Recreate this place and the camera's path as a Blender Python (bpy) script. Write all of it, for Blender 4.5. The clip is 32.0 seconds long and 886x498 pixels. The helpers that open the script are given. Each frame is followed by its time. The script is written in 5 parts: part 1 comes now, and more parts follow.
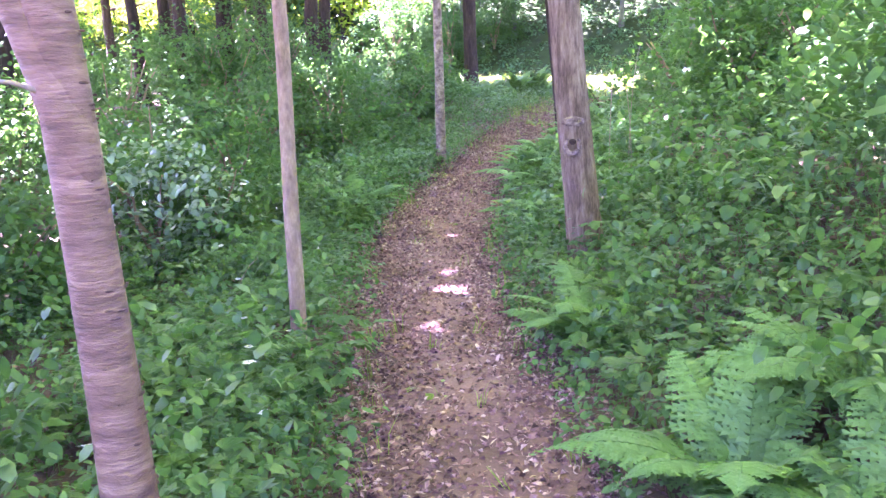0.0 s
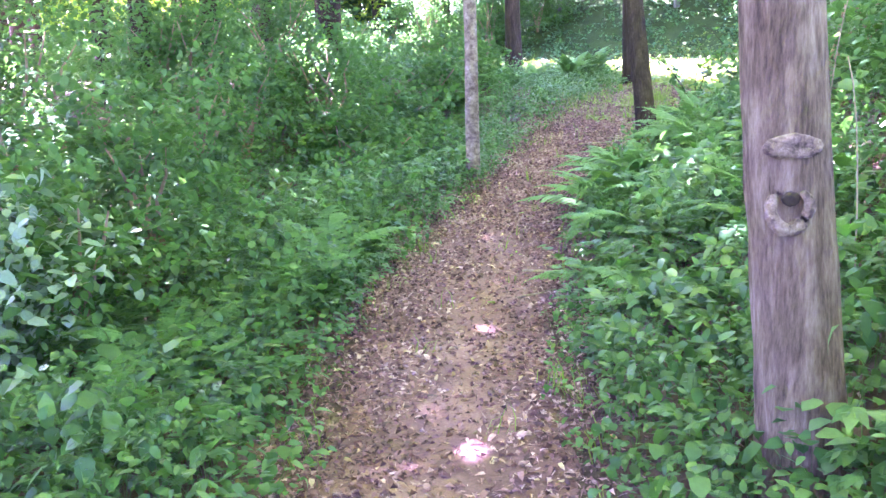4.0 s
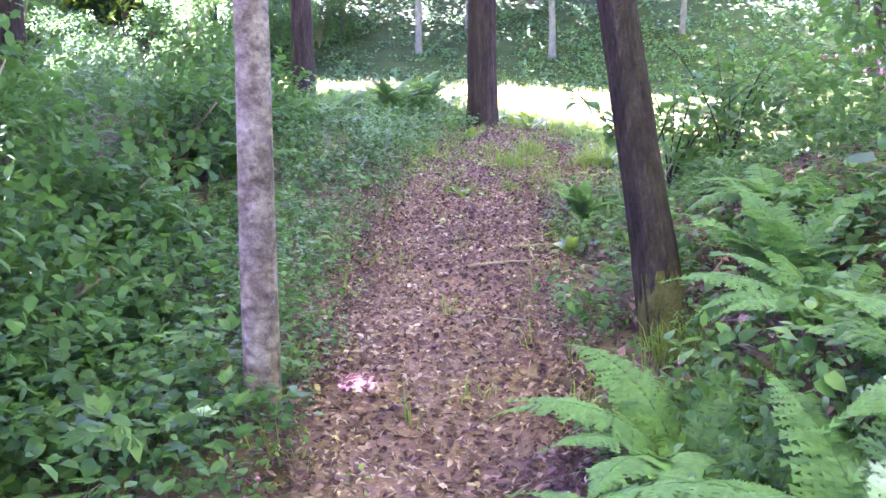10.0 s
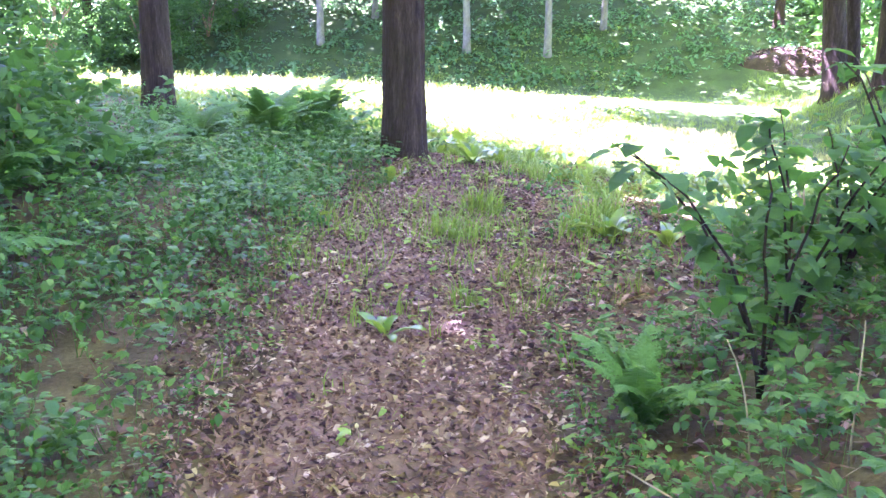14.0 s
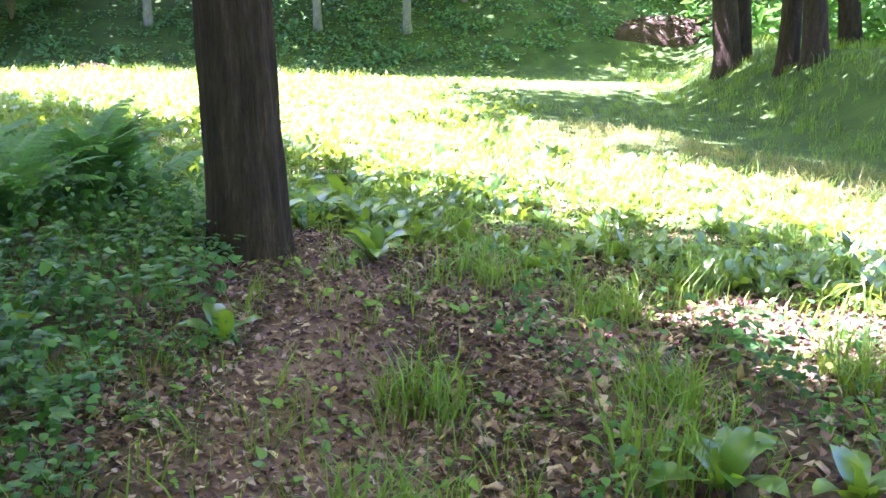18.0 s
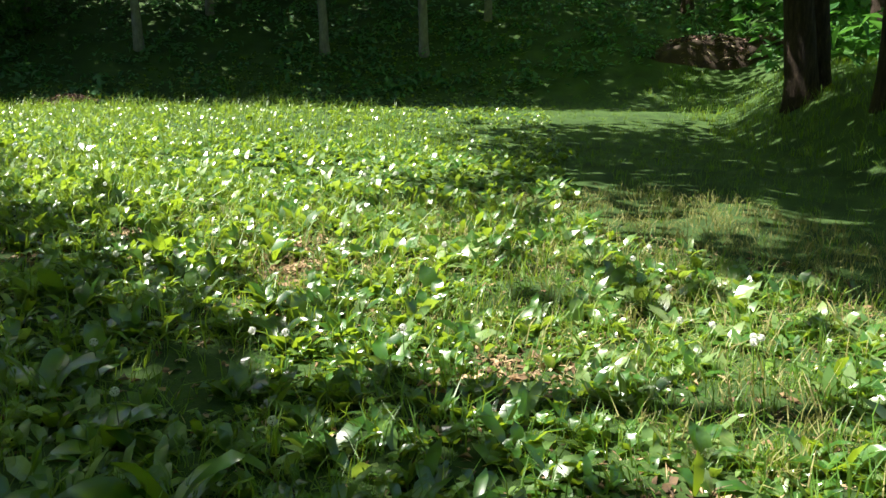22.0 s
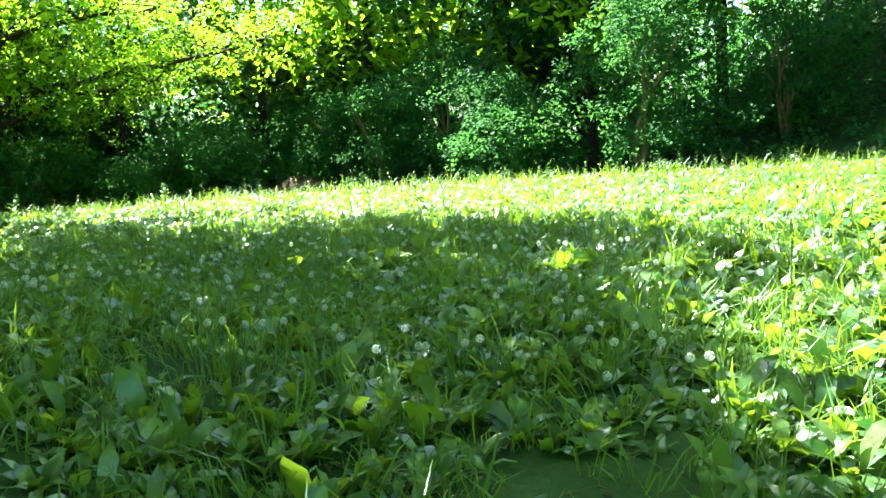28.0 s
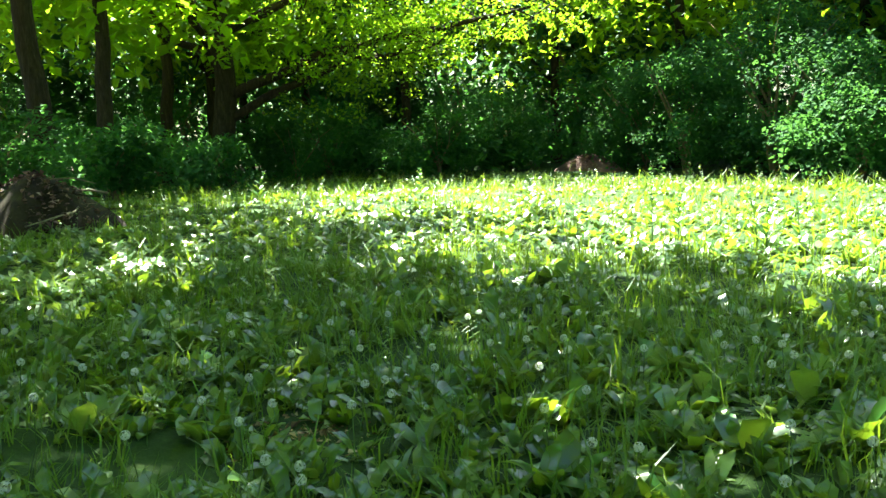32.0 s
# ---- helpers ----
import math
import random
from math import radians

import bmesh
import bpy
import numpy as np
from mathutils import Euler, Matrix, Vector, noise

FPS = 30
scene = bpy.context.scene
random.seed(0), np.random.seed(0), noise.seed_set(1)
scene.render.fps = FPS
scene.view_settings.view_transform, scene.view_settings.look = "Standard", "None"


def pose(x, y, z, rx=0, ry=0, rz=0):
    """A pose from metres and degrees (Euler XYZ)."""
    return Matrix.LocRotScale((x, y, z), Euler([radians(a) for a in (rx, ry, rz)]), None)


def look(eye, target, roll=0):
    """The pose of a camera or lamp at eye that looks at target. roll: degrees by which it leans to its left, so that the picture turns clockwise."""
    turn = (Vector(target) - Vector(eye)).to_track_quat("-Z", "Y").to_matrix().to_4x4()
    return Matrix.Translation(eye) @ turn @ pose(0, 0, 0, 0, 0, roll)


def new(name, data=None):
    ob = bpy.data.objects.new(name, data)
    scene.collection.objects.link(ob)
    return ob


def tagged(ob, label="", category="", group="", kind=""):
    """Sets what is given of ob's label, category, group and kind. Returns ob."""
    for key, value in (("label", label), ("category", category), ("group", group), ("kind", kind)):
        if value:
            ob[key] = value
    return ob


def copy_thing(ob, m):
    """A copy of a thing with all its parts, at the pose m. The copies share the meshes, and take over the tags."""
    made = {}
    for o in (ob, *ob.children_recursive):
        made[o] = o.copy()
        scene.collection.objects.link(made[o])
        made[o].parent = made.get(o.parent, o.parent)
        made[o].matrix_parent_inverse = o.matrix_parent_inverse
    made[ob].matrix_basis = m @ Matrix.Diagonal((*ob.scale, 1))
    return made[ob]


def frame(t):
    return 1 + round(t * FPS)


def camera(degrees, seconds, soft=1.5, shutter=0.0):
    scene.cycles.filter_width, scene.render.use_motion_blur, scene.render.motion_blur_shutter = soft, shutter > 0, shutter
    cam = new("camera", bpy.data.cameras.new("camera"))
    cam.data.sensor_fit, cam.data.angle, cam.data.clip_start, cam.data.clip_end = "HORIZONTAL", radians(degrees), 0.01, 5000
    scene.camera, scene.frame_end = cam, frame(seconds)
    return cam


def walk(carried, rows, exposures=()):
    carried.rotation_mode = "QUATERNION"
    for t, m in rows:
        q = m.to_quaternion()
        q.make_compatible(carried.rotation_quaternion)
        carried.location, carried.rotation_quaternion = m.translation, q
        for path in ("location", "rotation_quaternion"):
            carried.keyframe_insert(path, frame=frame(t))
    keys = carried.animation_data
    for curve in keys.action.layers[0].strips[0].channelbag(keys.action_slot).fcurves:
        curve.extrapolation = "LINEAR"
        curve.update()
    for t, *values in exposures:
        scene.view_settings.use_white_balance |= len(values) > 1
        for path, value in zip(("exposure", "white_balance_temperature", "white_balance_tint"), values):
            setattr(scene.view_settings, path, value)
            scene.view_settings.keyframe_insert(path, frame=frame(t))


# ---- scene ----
cam = camera(53.72, 32.0)
PATH = [
    (0.0, -0.136, 0.027, 1.325, -1.25, -12.42, 1.87),
    (0.5, -0.090, 0.547, 1.305, -0.15, -12.39, 2.10),
    (1.0, -0.046, 1.068, 1.269, 0.63, -12.21, 2.38),
    (1.5, -0.062, 1.556, 1.233, 0.66, -12.23, 2.22),
    (2.0, -0.052, 2.034, 1.204, 0.96, -12.33, 2.43),
    (2.5, -0.052, 2.474, 1.179, 1.33, -12.42, 2.37),
    (3.0, -0.047, 2.988, 1.143, 1.32, -12.48, 2.44),
    (3.5, -0.014, 3.478, 1.107, 1.43, -12.69, 2.31),
    (4.0, 0.013, 3.961, 1.146, 1.30, -13.15, 2.00),
    (4.5, 0.032, 4.444, 1.172, 1.12, -13.55, 1.74),
    (5.0, 0.047, 4.928, 1.194, 0.94, -13.94, 1.48),
    (5.5, 0.066, 5.412, 1.222, 0.80, -14.38, 1.19),
    (6.0, 0.043, 5.908, 1.198, 0.62, -13.90, 0.98),
    (6.5, -0.005, 6.406, 1.197, 0.30, -13.97, 0.90),
    (7.0, -0.032, 6.906, 1.199, -0.66, -13.91, 0.79),
    (7.5, -0.081, 7.375, 1.191, -4.65, -12.35, -0.06),
    (8.0, -0.158, 7.879, 1.191, -10.26, -11.12, -1.34),
    (8.5, -0.095, 8.381, 1.183, -12.02, -11.13, -1.01),
    (9.0, -0.059, 8.860, 1.178, -11.73, -11.40, -0.70),
    (9.5, -0.029, 9.320, 1.166, -12.14, -11.77, -0.37),
    (10.0, 0.021, 9.795, 1.160, -13.15, -12.27, -0.41),
    (10.5, 0.086, 10.294, 1.153, -14.71, -12.74, -0.63),
    (11.0, 0.140, 10.770, 1.141, -16.26, -13.07, -0.98),
    (11.5, 0.282, 11.246, 1.133, -16.98, -13.63, -0.77),
    (12.0, 0.423, 11.685, 1.128, -17.64, -13.95, -0.72),
    (12.5, 0.470, 12.122, 1.128, -18.91, -13.52, -1.23),
    (13.0, 0.576, 12.570, 1.175, -19.52, -13.27, -1.61),
    (13.5, 0.777, 13.069, 1.218, -19.39, -13.02, -1.58),
    (14.0, 0.920, 13.574, 1.244, -19.21, -12.68, -1.56),
    (14.5, 0.944, 13.952, 1.262, -19.82, -12.50, -1.26),
    (16.5, 1.468, 15.759, 1.337, -24.82, -13.36, -0.10),
    (17.0, 1.677, 16.251, 1.351, -26.09, -13.83, -0.14),
    (17.5, 1.840, 16.691, 1.389, -27.79, -14.23, -0.23),
    (18.0, 2.038, 17.089, 1.426, -28.91, -14.26, -0.22),
    (18.5, 2.271, 17.525, 1.458, -29.99, -14.07, -0.15),
    (19.0, 2.468, 17.988, 1.463, -31.72, -13.77, -0.43),
    (19.5, 2.700, 18.400, 1.515, -33.07, -13.80, -0.75),
    (20.0, 2.939, 18.748, 1.562, -34.20, -13.56, -0.82),
    (20.5, 3.190, 19.165, 1.615, -34.55, -13.23, -1.00),
    (21.0, 3.519, 19.637, 1.636, -33.28, -12.94, -1.04),
    (21.5, 3.896, 20.079, 1.628, -30.58, -12.77, -0.28),
    (22.0, 4.217, 20.533, 1.619, -27.19, -13.20, 0.27),
    (22.5, 4.439, 20.963, 1.640, -23.38, -14.06, 0.32),
    (23.0, 4.698, 21.389, 1.600, -18.19, -14.08, 0.83),
    (23.5, 4.863, 21.727, 1.591, -12.85, -14.28, 1.95),
    (24.0, 4.947, 22.198, 1.584, -7.87, -15.03, 2.23),
    (24.5, 5.057, 22.652, 1.547, -2.42, -15.03, 3.02),
    (25.0, 5.150, 23.099, 1.590, 3.06, -14.53, 3.40),
    (25.5, 5.170, 23.580, 1.580, 7.78, -12.72, 3.43),
    (26.0, 5.138, 24.077, 1.571, 11.58, -11.15, 3.33),
    (26.5, 5.135, 24.588, 1.543, 15.55, -9.86, 3.62),
    (28.5, 4.327, 26.912, 1.341, 30.07, -7.98, 4.20),
    (29.0, 4.032, 27.389, 1.364, 32.70, -8.74, 3.85),
    (29.5, 3.754, 27.844, 1.406, 35.31, -8.73, 3.50),
    (30.0, 3.432, 28.308, 1.454, 37.58, -8.70, 3.20),
    (30.5, 3.086, 28.753, 1.506, 39.64, -8.89, 2.95),
    (31.0, 2.787, 29.160, 1.524, 42.02, -8.82, 2.75),
    (31.5, 2.487, 29.515, 1.557, 44.09, -8.81, 2.60),
    (32.0, 2.194, 29.836, 1.597, 45.95, -8.80, 2.50),
]
EXPOSE = [(0.0, 5.8, 5450, 88), (3.0, 6.12, 5350, 84), (6.0, 6.15, 5200, 76), (7.0, 6.08, 5250, 78), (8.0, 5.95, 5300, 90), (9.0, 6.0, 5350, 96), (12.0, 5.85, 5350, 94), (14.5, 5.72, 5250, 72), (16.5, 4.75, 5350, 48), (17.0, 4.6, 5400, 43), (18.0, 4.75, 5550, 50), (19.0, 3.2, 6200, 34), (20.0, 2.4, 6700, 18), (22.0, 1.9, 6500, 4), (24.0, 1.75, 6250, 0), (25.0, 1.95, 6200, 2), (26.0, 1.9, 6250, -6), (28.5, 3.75, 5850, -16), (29.0, 3.85, 5850, -16), (30.0, 3.55, 6000, -16), (32.0, 3.24, 6300, -10)]
walk(cam, [(t, pose(x, y, z, 90 + p, r, a)) for t, x, y, z, a, p, r in PATH], EXPOSE)

# ---------------------------------------------------------------- light
SUN_AZ, SUN_EL = 62.0, 58.0          # degrees left of +y, and above the horizon
world = bpy.data.worlds.new("sky")
scene.world = world
world.use_nodes = True
wn = world.node_tree.nodes
wn.clear()
w_out = wn.new("ShaderNodeOutputWorld")
w_bg = wn.new("ShaderNodeBackground")
w_sky = wn.new("ShaderNodeTexSky")
w_sky.sky_type, w_sky.sun_disc = "NISHITA", False
w_sky.sun_elevation, w_sky.sun_rotation = radians(SUN_EL), radians(-SUN_AZ)
w_sky.dust_density, w_sky.ozone_density = 1.5, 1.0
w_bg.inputs["Strength"].default_value = 0.042
world.node_tree.links.new(w_sky.outputs[0], w_bg.inputs[0])
world.node_tree.links.new(w_bg.outputs[0], w_out.inputs[0])
sun_data = bpy.data.lights.new("sun", "SUN")
sun_data.energy, sun_data.angle, sun_data.color = 5.0, radians(0.6), (1.0, 0.94, 0.82)
sun = new("sun", sun_data)
az, el = radians(SUN_AZ), radians(SUN_EL)
SUN_DIR = Vector((-math.sin(az) * math.cos(el), math.cos(az) * math.cos(el), math.sin(el)))
sun.matrix_world = look(SUN_DIR * 80, (0, 0, 0))

# ---------------------------------------------------------------- materials


def nodes_of(mat):
    mat.use_nodes = True
    nt = mat.node_tree
    nt.nodes.clear()
    return nt, nt.nodes.new("ShaderNodeOutputMaterial")


def ramp(nt, stops):
    r = nt.nodes.new("ShaderNodeValToRGB")
    el_ = r.color_ramp.elements
    while len(el_) < len(stops):
        el_.new(0.5)
    for e_, (p_, c_) in zip(el_, stops):
        e_.position, e_.color = p_, (*c_, 1)
    return r


def noise_node(nt, scale, detail=4.0, rough=0.6, vec=None):
    n_ = nt.nodes.new("ShaderNodeTexNoise")
    n_.inputs["Scale"].default_value, n_.inputs["Detail"].default_value = scale, detail
    n_.inputs["Roughness"].default_value = rough
    if vec is not None:
        nt.links.new(vec, n_.inputs["Vector"])
    return n_


def leaf_mat(name, dark, mid, light, glow, trans=0.35, rough=0.42, spec=0.5, patch=0.6, coat=0.0):
    """A leaf: colour varies from leaf to leaf and in patches, with some light let through."""
    mat = bpy.data.materials.new(name)
    nt, out = nodes_of(mat)
    geo = nt.nodes.new("ShaderNodeNewGeometry")
    tc = nt.nodes.new("ShaderNodeTexCoord")
    r = ramp(nt, [(0.0, dark), (0.55, mid), (1.0, light)])
    nz = noise_node(nt, patch, 2.0, 0.5, tc.outputs["Object"])
    mx = nt.nodes.new("ShaderNodeMath")
    mx.operation = "MULTIPLY_ADD"
    nt.links.new(nz.outputs["Fac"], mx.inputs[0])
    mx.inputs[1].default_value = 0.9
    add = nt.nodes.new("ShaderNodeMath")
    add.operation = "MULTIPLY_ADD"
    nt.links.new(geo.outputs["Random Per Island"], add.inputs[0])
    add.inputs[1].default_value, add.inputs[2].default_value = 0.7, -0.28
    nt.links.new(add.outputs[0], mx.inputs[2])
    nt.links.new(mx.outputs[0], r.inputs["Fac"])
    fine = noise_node(nt, 60.0, 3.0, 0.6, tc.outputs["Object"])
    mc = nt.nodes.new("ShaderNodeMixRGB")
    mc.blend_type = "OVERLAY"
    mc.inputs["Fac"].default_value = 0.35
    nt.links.new(r.outputs["Color"], mc.inputs[1])
    nt.links.new(fine.outputs["Fac"], mc.inputs[2])
    bs = nt.nodes.new("ShaderNodeBsdfPrincipled")
    nt.links.new(mc.outputs["Color"], bs.inputs["Base Color"])
    bs.inputs["Roughness"].default_value = rough
    bs.inputs["Specular IOR Level"].default_value = spec
    bs.inputs["Coat Weight"].default_value, bs.inputs["Coat Roughness"].default_value = coat, 0.22
    tr = nt.nodes.new("ShaderNodeBsdfTranslucent")
    tm = nt.nodes.new("ShaderNodeMixRGB")
    tm.blend_type, tm.inputs["Fac"].default_value = "MIX", 0.7
    nt.links.new(mc.outputs["Color"], tm.inputs[1])
    tm.inputs[2].default_value = (*glow, 1)
    nt.links.new(tm.outputs["Color"], tr.inputs["Color"])
    mix = nt.nodes.new("ShaderNodeMixShader")
    mix.inputs["Fac"].default_value = trans
    nt.links.new(bs.outputs[0], mix.inputs[1])
    nt.links.new(tr.outputs[0], mix.inputs[2])
    nt.links.new(mix.outputs[0], out.inputs[0])
    return mat


def rough_mat(name, stops, scale=4.0, fine=40.0, bump=0.4, rough=0.9, stretch=(1, 1, 1), island=0.0, dist=0.02, spec=0.3):
    """Bark, soil, dead leaves: two scales of noise in the colour, and relief."""
    mat = bpy.data.materials.new(name)
    nt, out = nodes_of(mat)
    tc = nt.nodes.new("ShaderNodeTexCoord")
    mp = nt.nodes.new("ShaderNodeMapping")
    mp.inputs["Scale"].default_value = stretch
    nt.links.new(tc.outputs["Object"], mp.inputs["Vector"])
    n1 = noise_node(nt, scale, 5.0, 0.6, mp.outputs[0])
    n2 = noise_node(nt, fine, 5.0, 0.7, mp.outputs[0])
    m1 = nt.nodes.new("ShaderNodeMath")
    m1.operation = "MULTIPLY_ADD"
    nt.links.new(n2.outputs["Fac"], m1.inputs[0])
    m1.inputs[1].default_value = 0.8
    m2 = nt.nodes.new("ShaderNodeMath")
    m2.operation = "MULTIPLY_ADD"
    nt.links.new(n1.outputs["Fac"], m2.inputs[0])
    m2.inputs[1].default_value, m2.inputs[2].default_value = 1.0, -0.42
    nt.links.new(m2.outputs[0], m1.inputs[2])
    fac = m1.outputs[0]
    if island:
        geo = nt.nodes.new("ShaderNodeNewGeometry")
        m3 = nt.nodes.new("ShaderNodeMath")
        m3.operation = "MULTIPLY_ADD"
        nt.links.new(geo.outputs["Random Per Island"], m3.inputs[0])
        m3.inputs[1].default_value = island
        m4 = nt.nodes.new("ShaderNodeMath")
        m4.operation = "ADD"
        nt.links.new(fac, m4.inputs[0])
        m4.inputs[1].default_value = -0.5 * island
        nt.links.new(m4.outputs[0], m3.inputs[2])
        fac = m3.outputs[0]
    r = ramp(nt, stops)
    nt.links.new(fac, r.inputs["Fac"])
    bs = nt.nodes.new("ShaderNodeBsdfPrincipled")
    bs.inputs["Roughness"].default_value = rough
    bs.inputs["Specular IOR Level"].default_value = spec
    nt.links.new(r.outputs["Color"], bs.inputs["Base Color"])
    bp = nt.nodes.new("ShaderNodeBump")
    bp.inputs["Strength"].default_value, bp.inputs["Distance"].default_value = bump, dist
    nt.links.new(m1.outputs[0], bp.inputs["Height"])
    nt.links.new(bp.outputs[0], bs.inputs["Normal"])
    nt.links.new(bs.outputs[0], out.inputs[0])
    return mat


M_SOIL = rough_mat("soil", [(0.2, (0.035, 0.024, 0.016)), (0.5, (0.10, 0.068, 0.045)), (0.85, (0.20, 0.15, 0.10))], 3.0, 45.0, 0.6)
M_TURF = rough_mat("turf", [(0.2, (0.010, 0.024, 0.004)), (0.5, (0.026, 0.056, 0.010)), (0.8, (0.055, 0.088, 0.022)), (1.0, (0.10, 0.09, 0.04))], 1.2, 30.0, 0.8)
M_PATH = rough_mat("trodden_earth", [(0.15, (0.080, 0.042, 0.039)), (0.5, (0.165, 0.088, 0.086)), (0.9, (0.31, 0.19, 0.185))], 1.6, 55.0, 0.6)
M_DEAD = rough_mat("dead_leaf", [(0.05, (0.050, 0.022, 0.022)), (0.45, (0.160, 0.074, 0.072)), (0.8, (0.30, 0.165, 0.160)), (1.0, (0.46, 0.31, 0.29))], 2.0, 30.0, 0.2, 0.7, island=1.0, spec=0.4)
M_BROWN = rough_mat("brown_leaf", [(0.05, (0.07, 0.042, 0.025)), (0.4, (0.17, 0.105, 0.06)), (0.7, (0.30, 0.20, 0.12)), (1.0, (0.48, 0.36, 0.24))], 2.0, 30.0, 0.2, 0.7, island=1.0)
M_HUMUS = rough_mat("dark_humus", [(0.2, (0.014, 0.009, 0.007)), (0.5, (0.036, 0.024, 0.018)), (0.9, (0.08, 0.055, 0.04))], 3.0, 30.0, 0.8)
M_BARK_OAK = rough_mat("oak_bark", [(0.2, (0.013, 0.0085, 0.0065)), (0.55, (0.048, 0.032, 0.024)), (0.9, (0.125, 0.088, 0.066))], 14.0, 60.0, 1.0, 0.95, (1, 1, 0.16), dist=0.05)
M_BARK_GREY = rough_mat("grey_bark", [(0.15, (0.105, 0.068, 0.042)), (0.5, (0.24, 0.163, 0.105)), (0.9, (0.43, 0.33, 0.235))], 10.0, 45.0, 0.5, 0.85, (1, 1, 0.35))
M_BARK_BAND = rough_mat("banded_bark", [(0.18, (0.050, 0.025, 0.019)), (0.45, (0.135, 0.072, 0.048)), (0.65, (0.22, 0.128, 0.092)), (0.95, (0.40, 0.29, 0.225))], 3.5, 16.0, 0.7, 0.55, (0.6, 0.6, 3.0), spec=0.4)
M_BARK_MOTTLE = rough_mat("mottled_bark", [(0.25, (0.055, 0.036, 0.026)), (0.42, (0.135, 0.096, 0.073)), (0.58, (0.24, 0.182, 0.145)), (0.9, (0.44, 0.365, 0.31))], 9.0, 26.0, 0.8, 0.7, (1.1, 1.1, 1.3))
M_BARK_RIDGE = rough_mat("ridged_bark", [(0.25, (0.070, 0.045, 0.030)), (0.5, (0.20, 0.136, 0.094)), (0.85, (0.40, 0.31, 0.235))], 20.0, 75.0, 1.0, 0.9, (1, 1, 0.18), dist=0.04)
M_BARK_PALE = rough_mat("pale_grey_bark", [(0.2, (0.085, 0.082, 0.080)), (0.5, (0.16, 0.157, 0.155)), (0.9, (0.27, 0.27, 0.275))], 5.0, 25.0, 0.5, 0.85, (1, 1, 0.5))
M_LENTICEL = rough_mat("lenticel", [(0.2, (0.05, 0.028, 0.022)), (0.6, (0.11, 0.065, 0.05)), (0.9, (0.20, 0.13, 0.10))], 30.0, 80.0, 0.5)
M_KNOT = rough_mat("healed_knot", [(0.25, (0.075, 0.05, 0.038)), (0.5, (0.24, 0.165, 0.13)), (0.8, (0.44, 0.34, 0.29))], 22.0, 70.0, 0.9)
M_MOSS = rough_mat("moss", [(0.2, (0.022, 0.026, 0.006)), (0.5, (0.075, 0.074, 0.016)), (0.9, (0.17, 0.145, 0.05))], 9.0, 70.0, 1.0)
M_STICK = rough_mat("dry_stick", [(0.2, (0.13, 0.10, 0.07)), (0.6, (0.30, 0.24, 0.18)), (0.9, (0.48, 0.41, 0.33))], 8.0, 60.0, 0.4)
M_BOARD = rough_mat("weathered_board", [(0.2, (0.06, 0.03, 0.03)), (0.6, (0.16, 0.09, 0.085)), (0.9, (0.27, 0.18, 0.17))], 2.0, 20.0, 0.3, 0.8, (1, 1, 0.2))
M_ROOF = rough_mat("roof_tile", [(0.2, (0.10, 0.06, 0.05)), (0.6, (0.2, 0.12, 0.1)), (0.9, (0.3, 0.2, 0.17))], 2.0, 20.0, 0.3)

M_WEED = leaf_mat("weed_leaf", (0.014, 0.050, 0.016), (0.038, 0.118, 0.034), (0.115, 0.21, 0.065), (0.14, 0.38, 0.05), 0.34, spec=0.3, patch=0.9)
M_FERN = leaf_mat("fern_leaf", (0.048, 0.140, 0.038), (0.090, 0.215, 0.062), (0.15, 0.30, 0.11), (0.20, 0.47, 0.09), 0.40, 0.5, 0.35)
# whitish last colour paints the sky's sheen onto some of the leaves
M_DOCK = leaf_mat("meadow_leaf", (0.009, 0.044, 0.008), (0.042, 0.126, 0.019), (0.27, 0.34, 0.15), (0.43, 0.58, 0.03), 0.37, 0.34, 1.0, coat=0.65)
M_STRAW = leaf_mat("dry_grass", (0.12, 0.13, 0.04), (0.22, 0.21, 0.08), (0.36, 0.31, 0.16), (0.4, 0.4, 0.1), 0.3, 0.6, 0.3)
M_GRASS = leaf_mat("grass_blade", (0.030, 0.09, 0.012), (0.075, 0.16, 0.022), (0.17, 0.26, 0.05), (0.42, 0.56, 0.03), 0.36, 0.45, 0.6)
M_CROWN = leaf_mat("oak_leaf", (0.030, 0.085, 0.012), (0.070, 0.165, 0.020), (0.15, 0.25, 0.035), (0.52, 0.74, 0.03), 0.64, 0.45, 0.4, 0.25)
M_BUSH = leaf_mat("bush_leaf", (0.016, 0.060, 0.018), (0.038, 0.115, 0.030), (0.085, 0.18, 0.05), (0.15, 0.38, 0.05), 0.34, 0.6, 0.25, 0.3)
M_SHRUB = leaf_mat("shrub_leaf", (0.016, 0.052, 0.019), (0.034, 0.098, 0.034), (0.092, 0.175, 0.058), (0.13, 0.30, 0.05), 0.25, 0.65, 0.2, 0.25)
M_SHADE = leaf_mat("shade_tree_leaf", (0.016, 0.052, 0.012), (0.036, 0.10, 0.022), (0.085, 0.17, 0.035), (0.20, 0.40, 0.03), 0.30, 0.55, 0.3, 0.25)
M_HEDGE = leaf_mat("hedge_leaf", (0.020, 0.066, 0.024), (0.045, 0.125, 0.042), (0.080, 0.17, 0.052), (0.18, 0.40, 0.07), 0.32, 0.7, 0.12, 0.35)
# lighter and bluer green: the distant haze is put into the leaf colour
M_BANK = leaf_mat("bank_leaf", (0.030, 0.088, 0.042), (0.062, 0.155, 0.074), (0.11, 0.22, 0.11), (0.18, 0.42, 0.10), 0.34, 0.5, 0.35, 0.4)
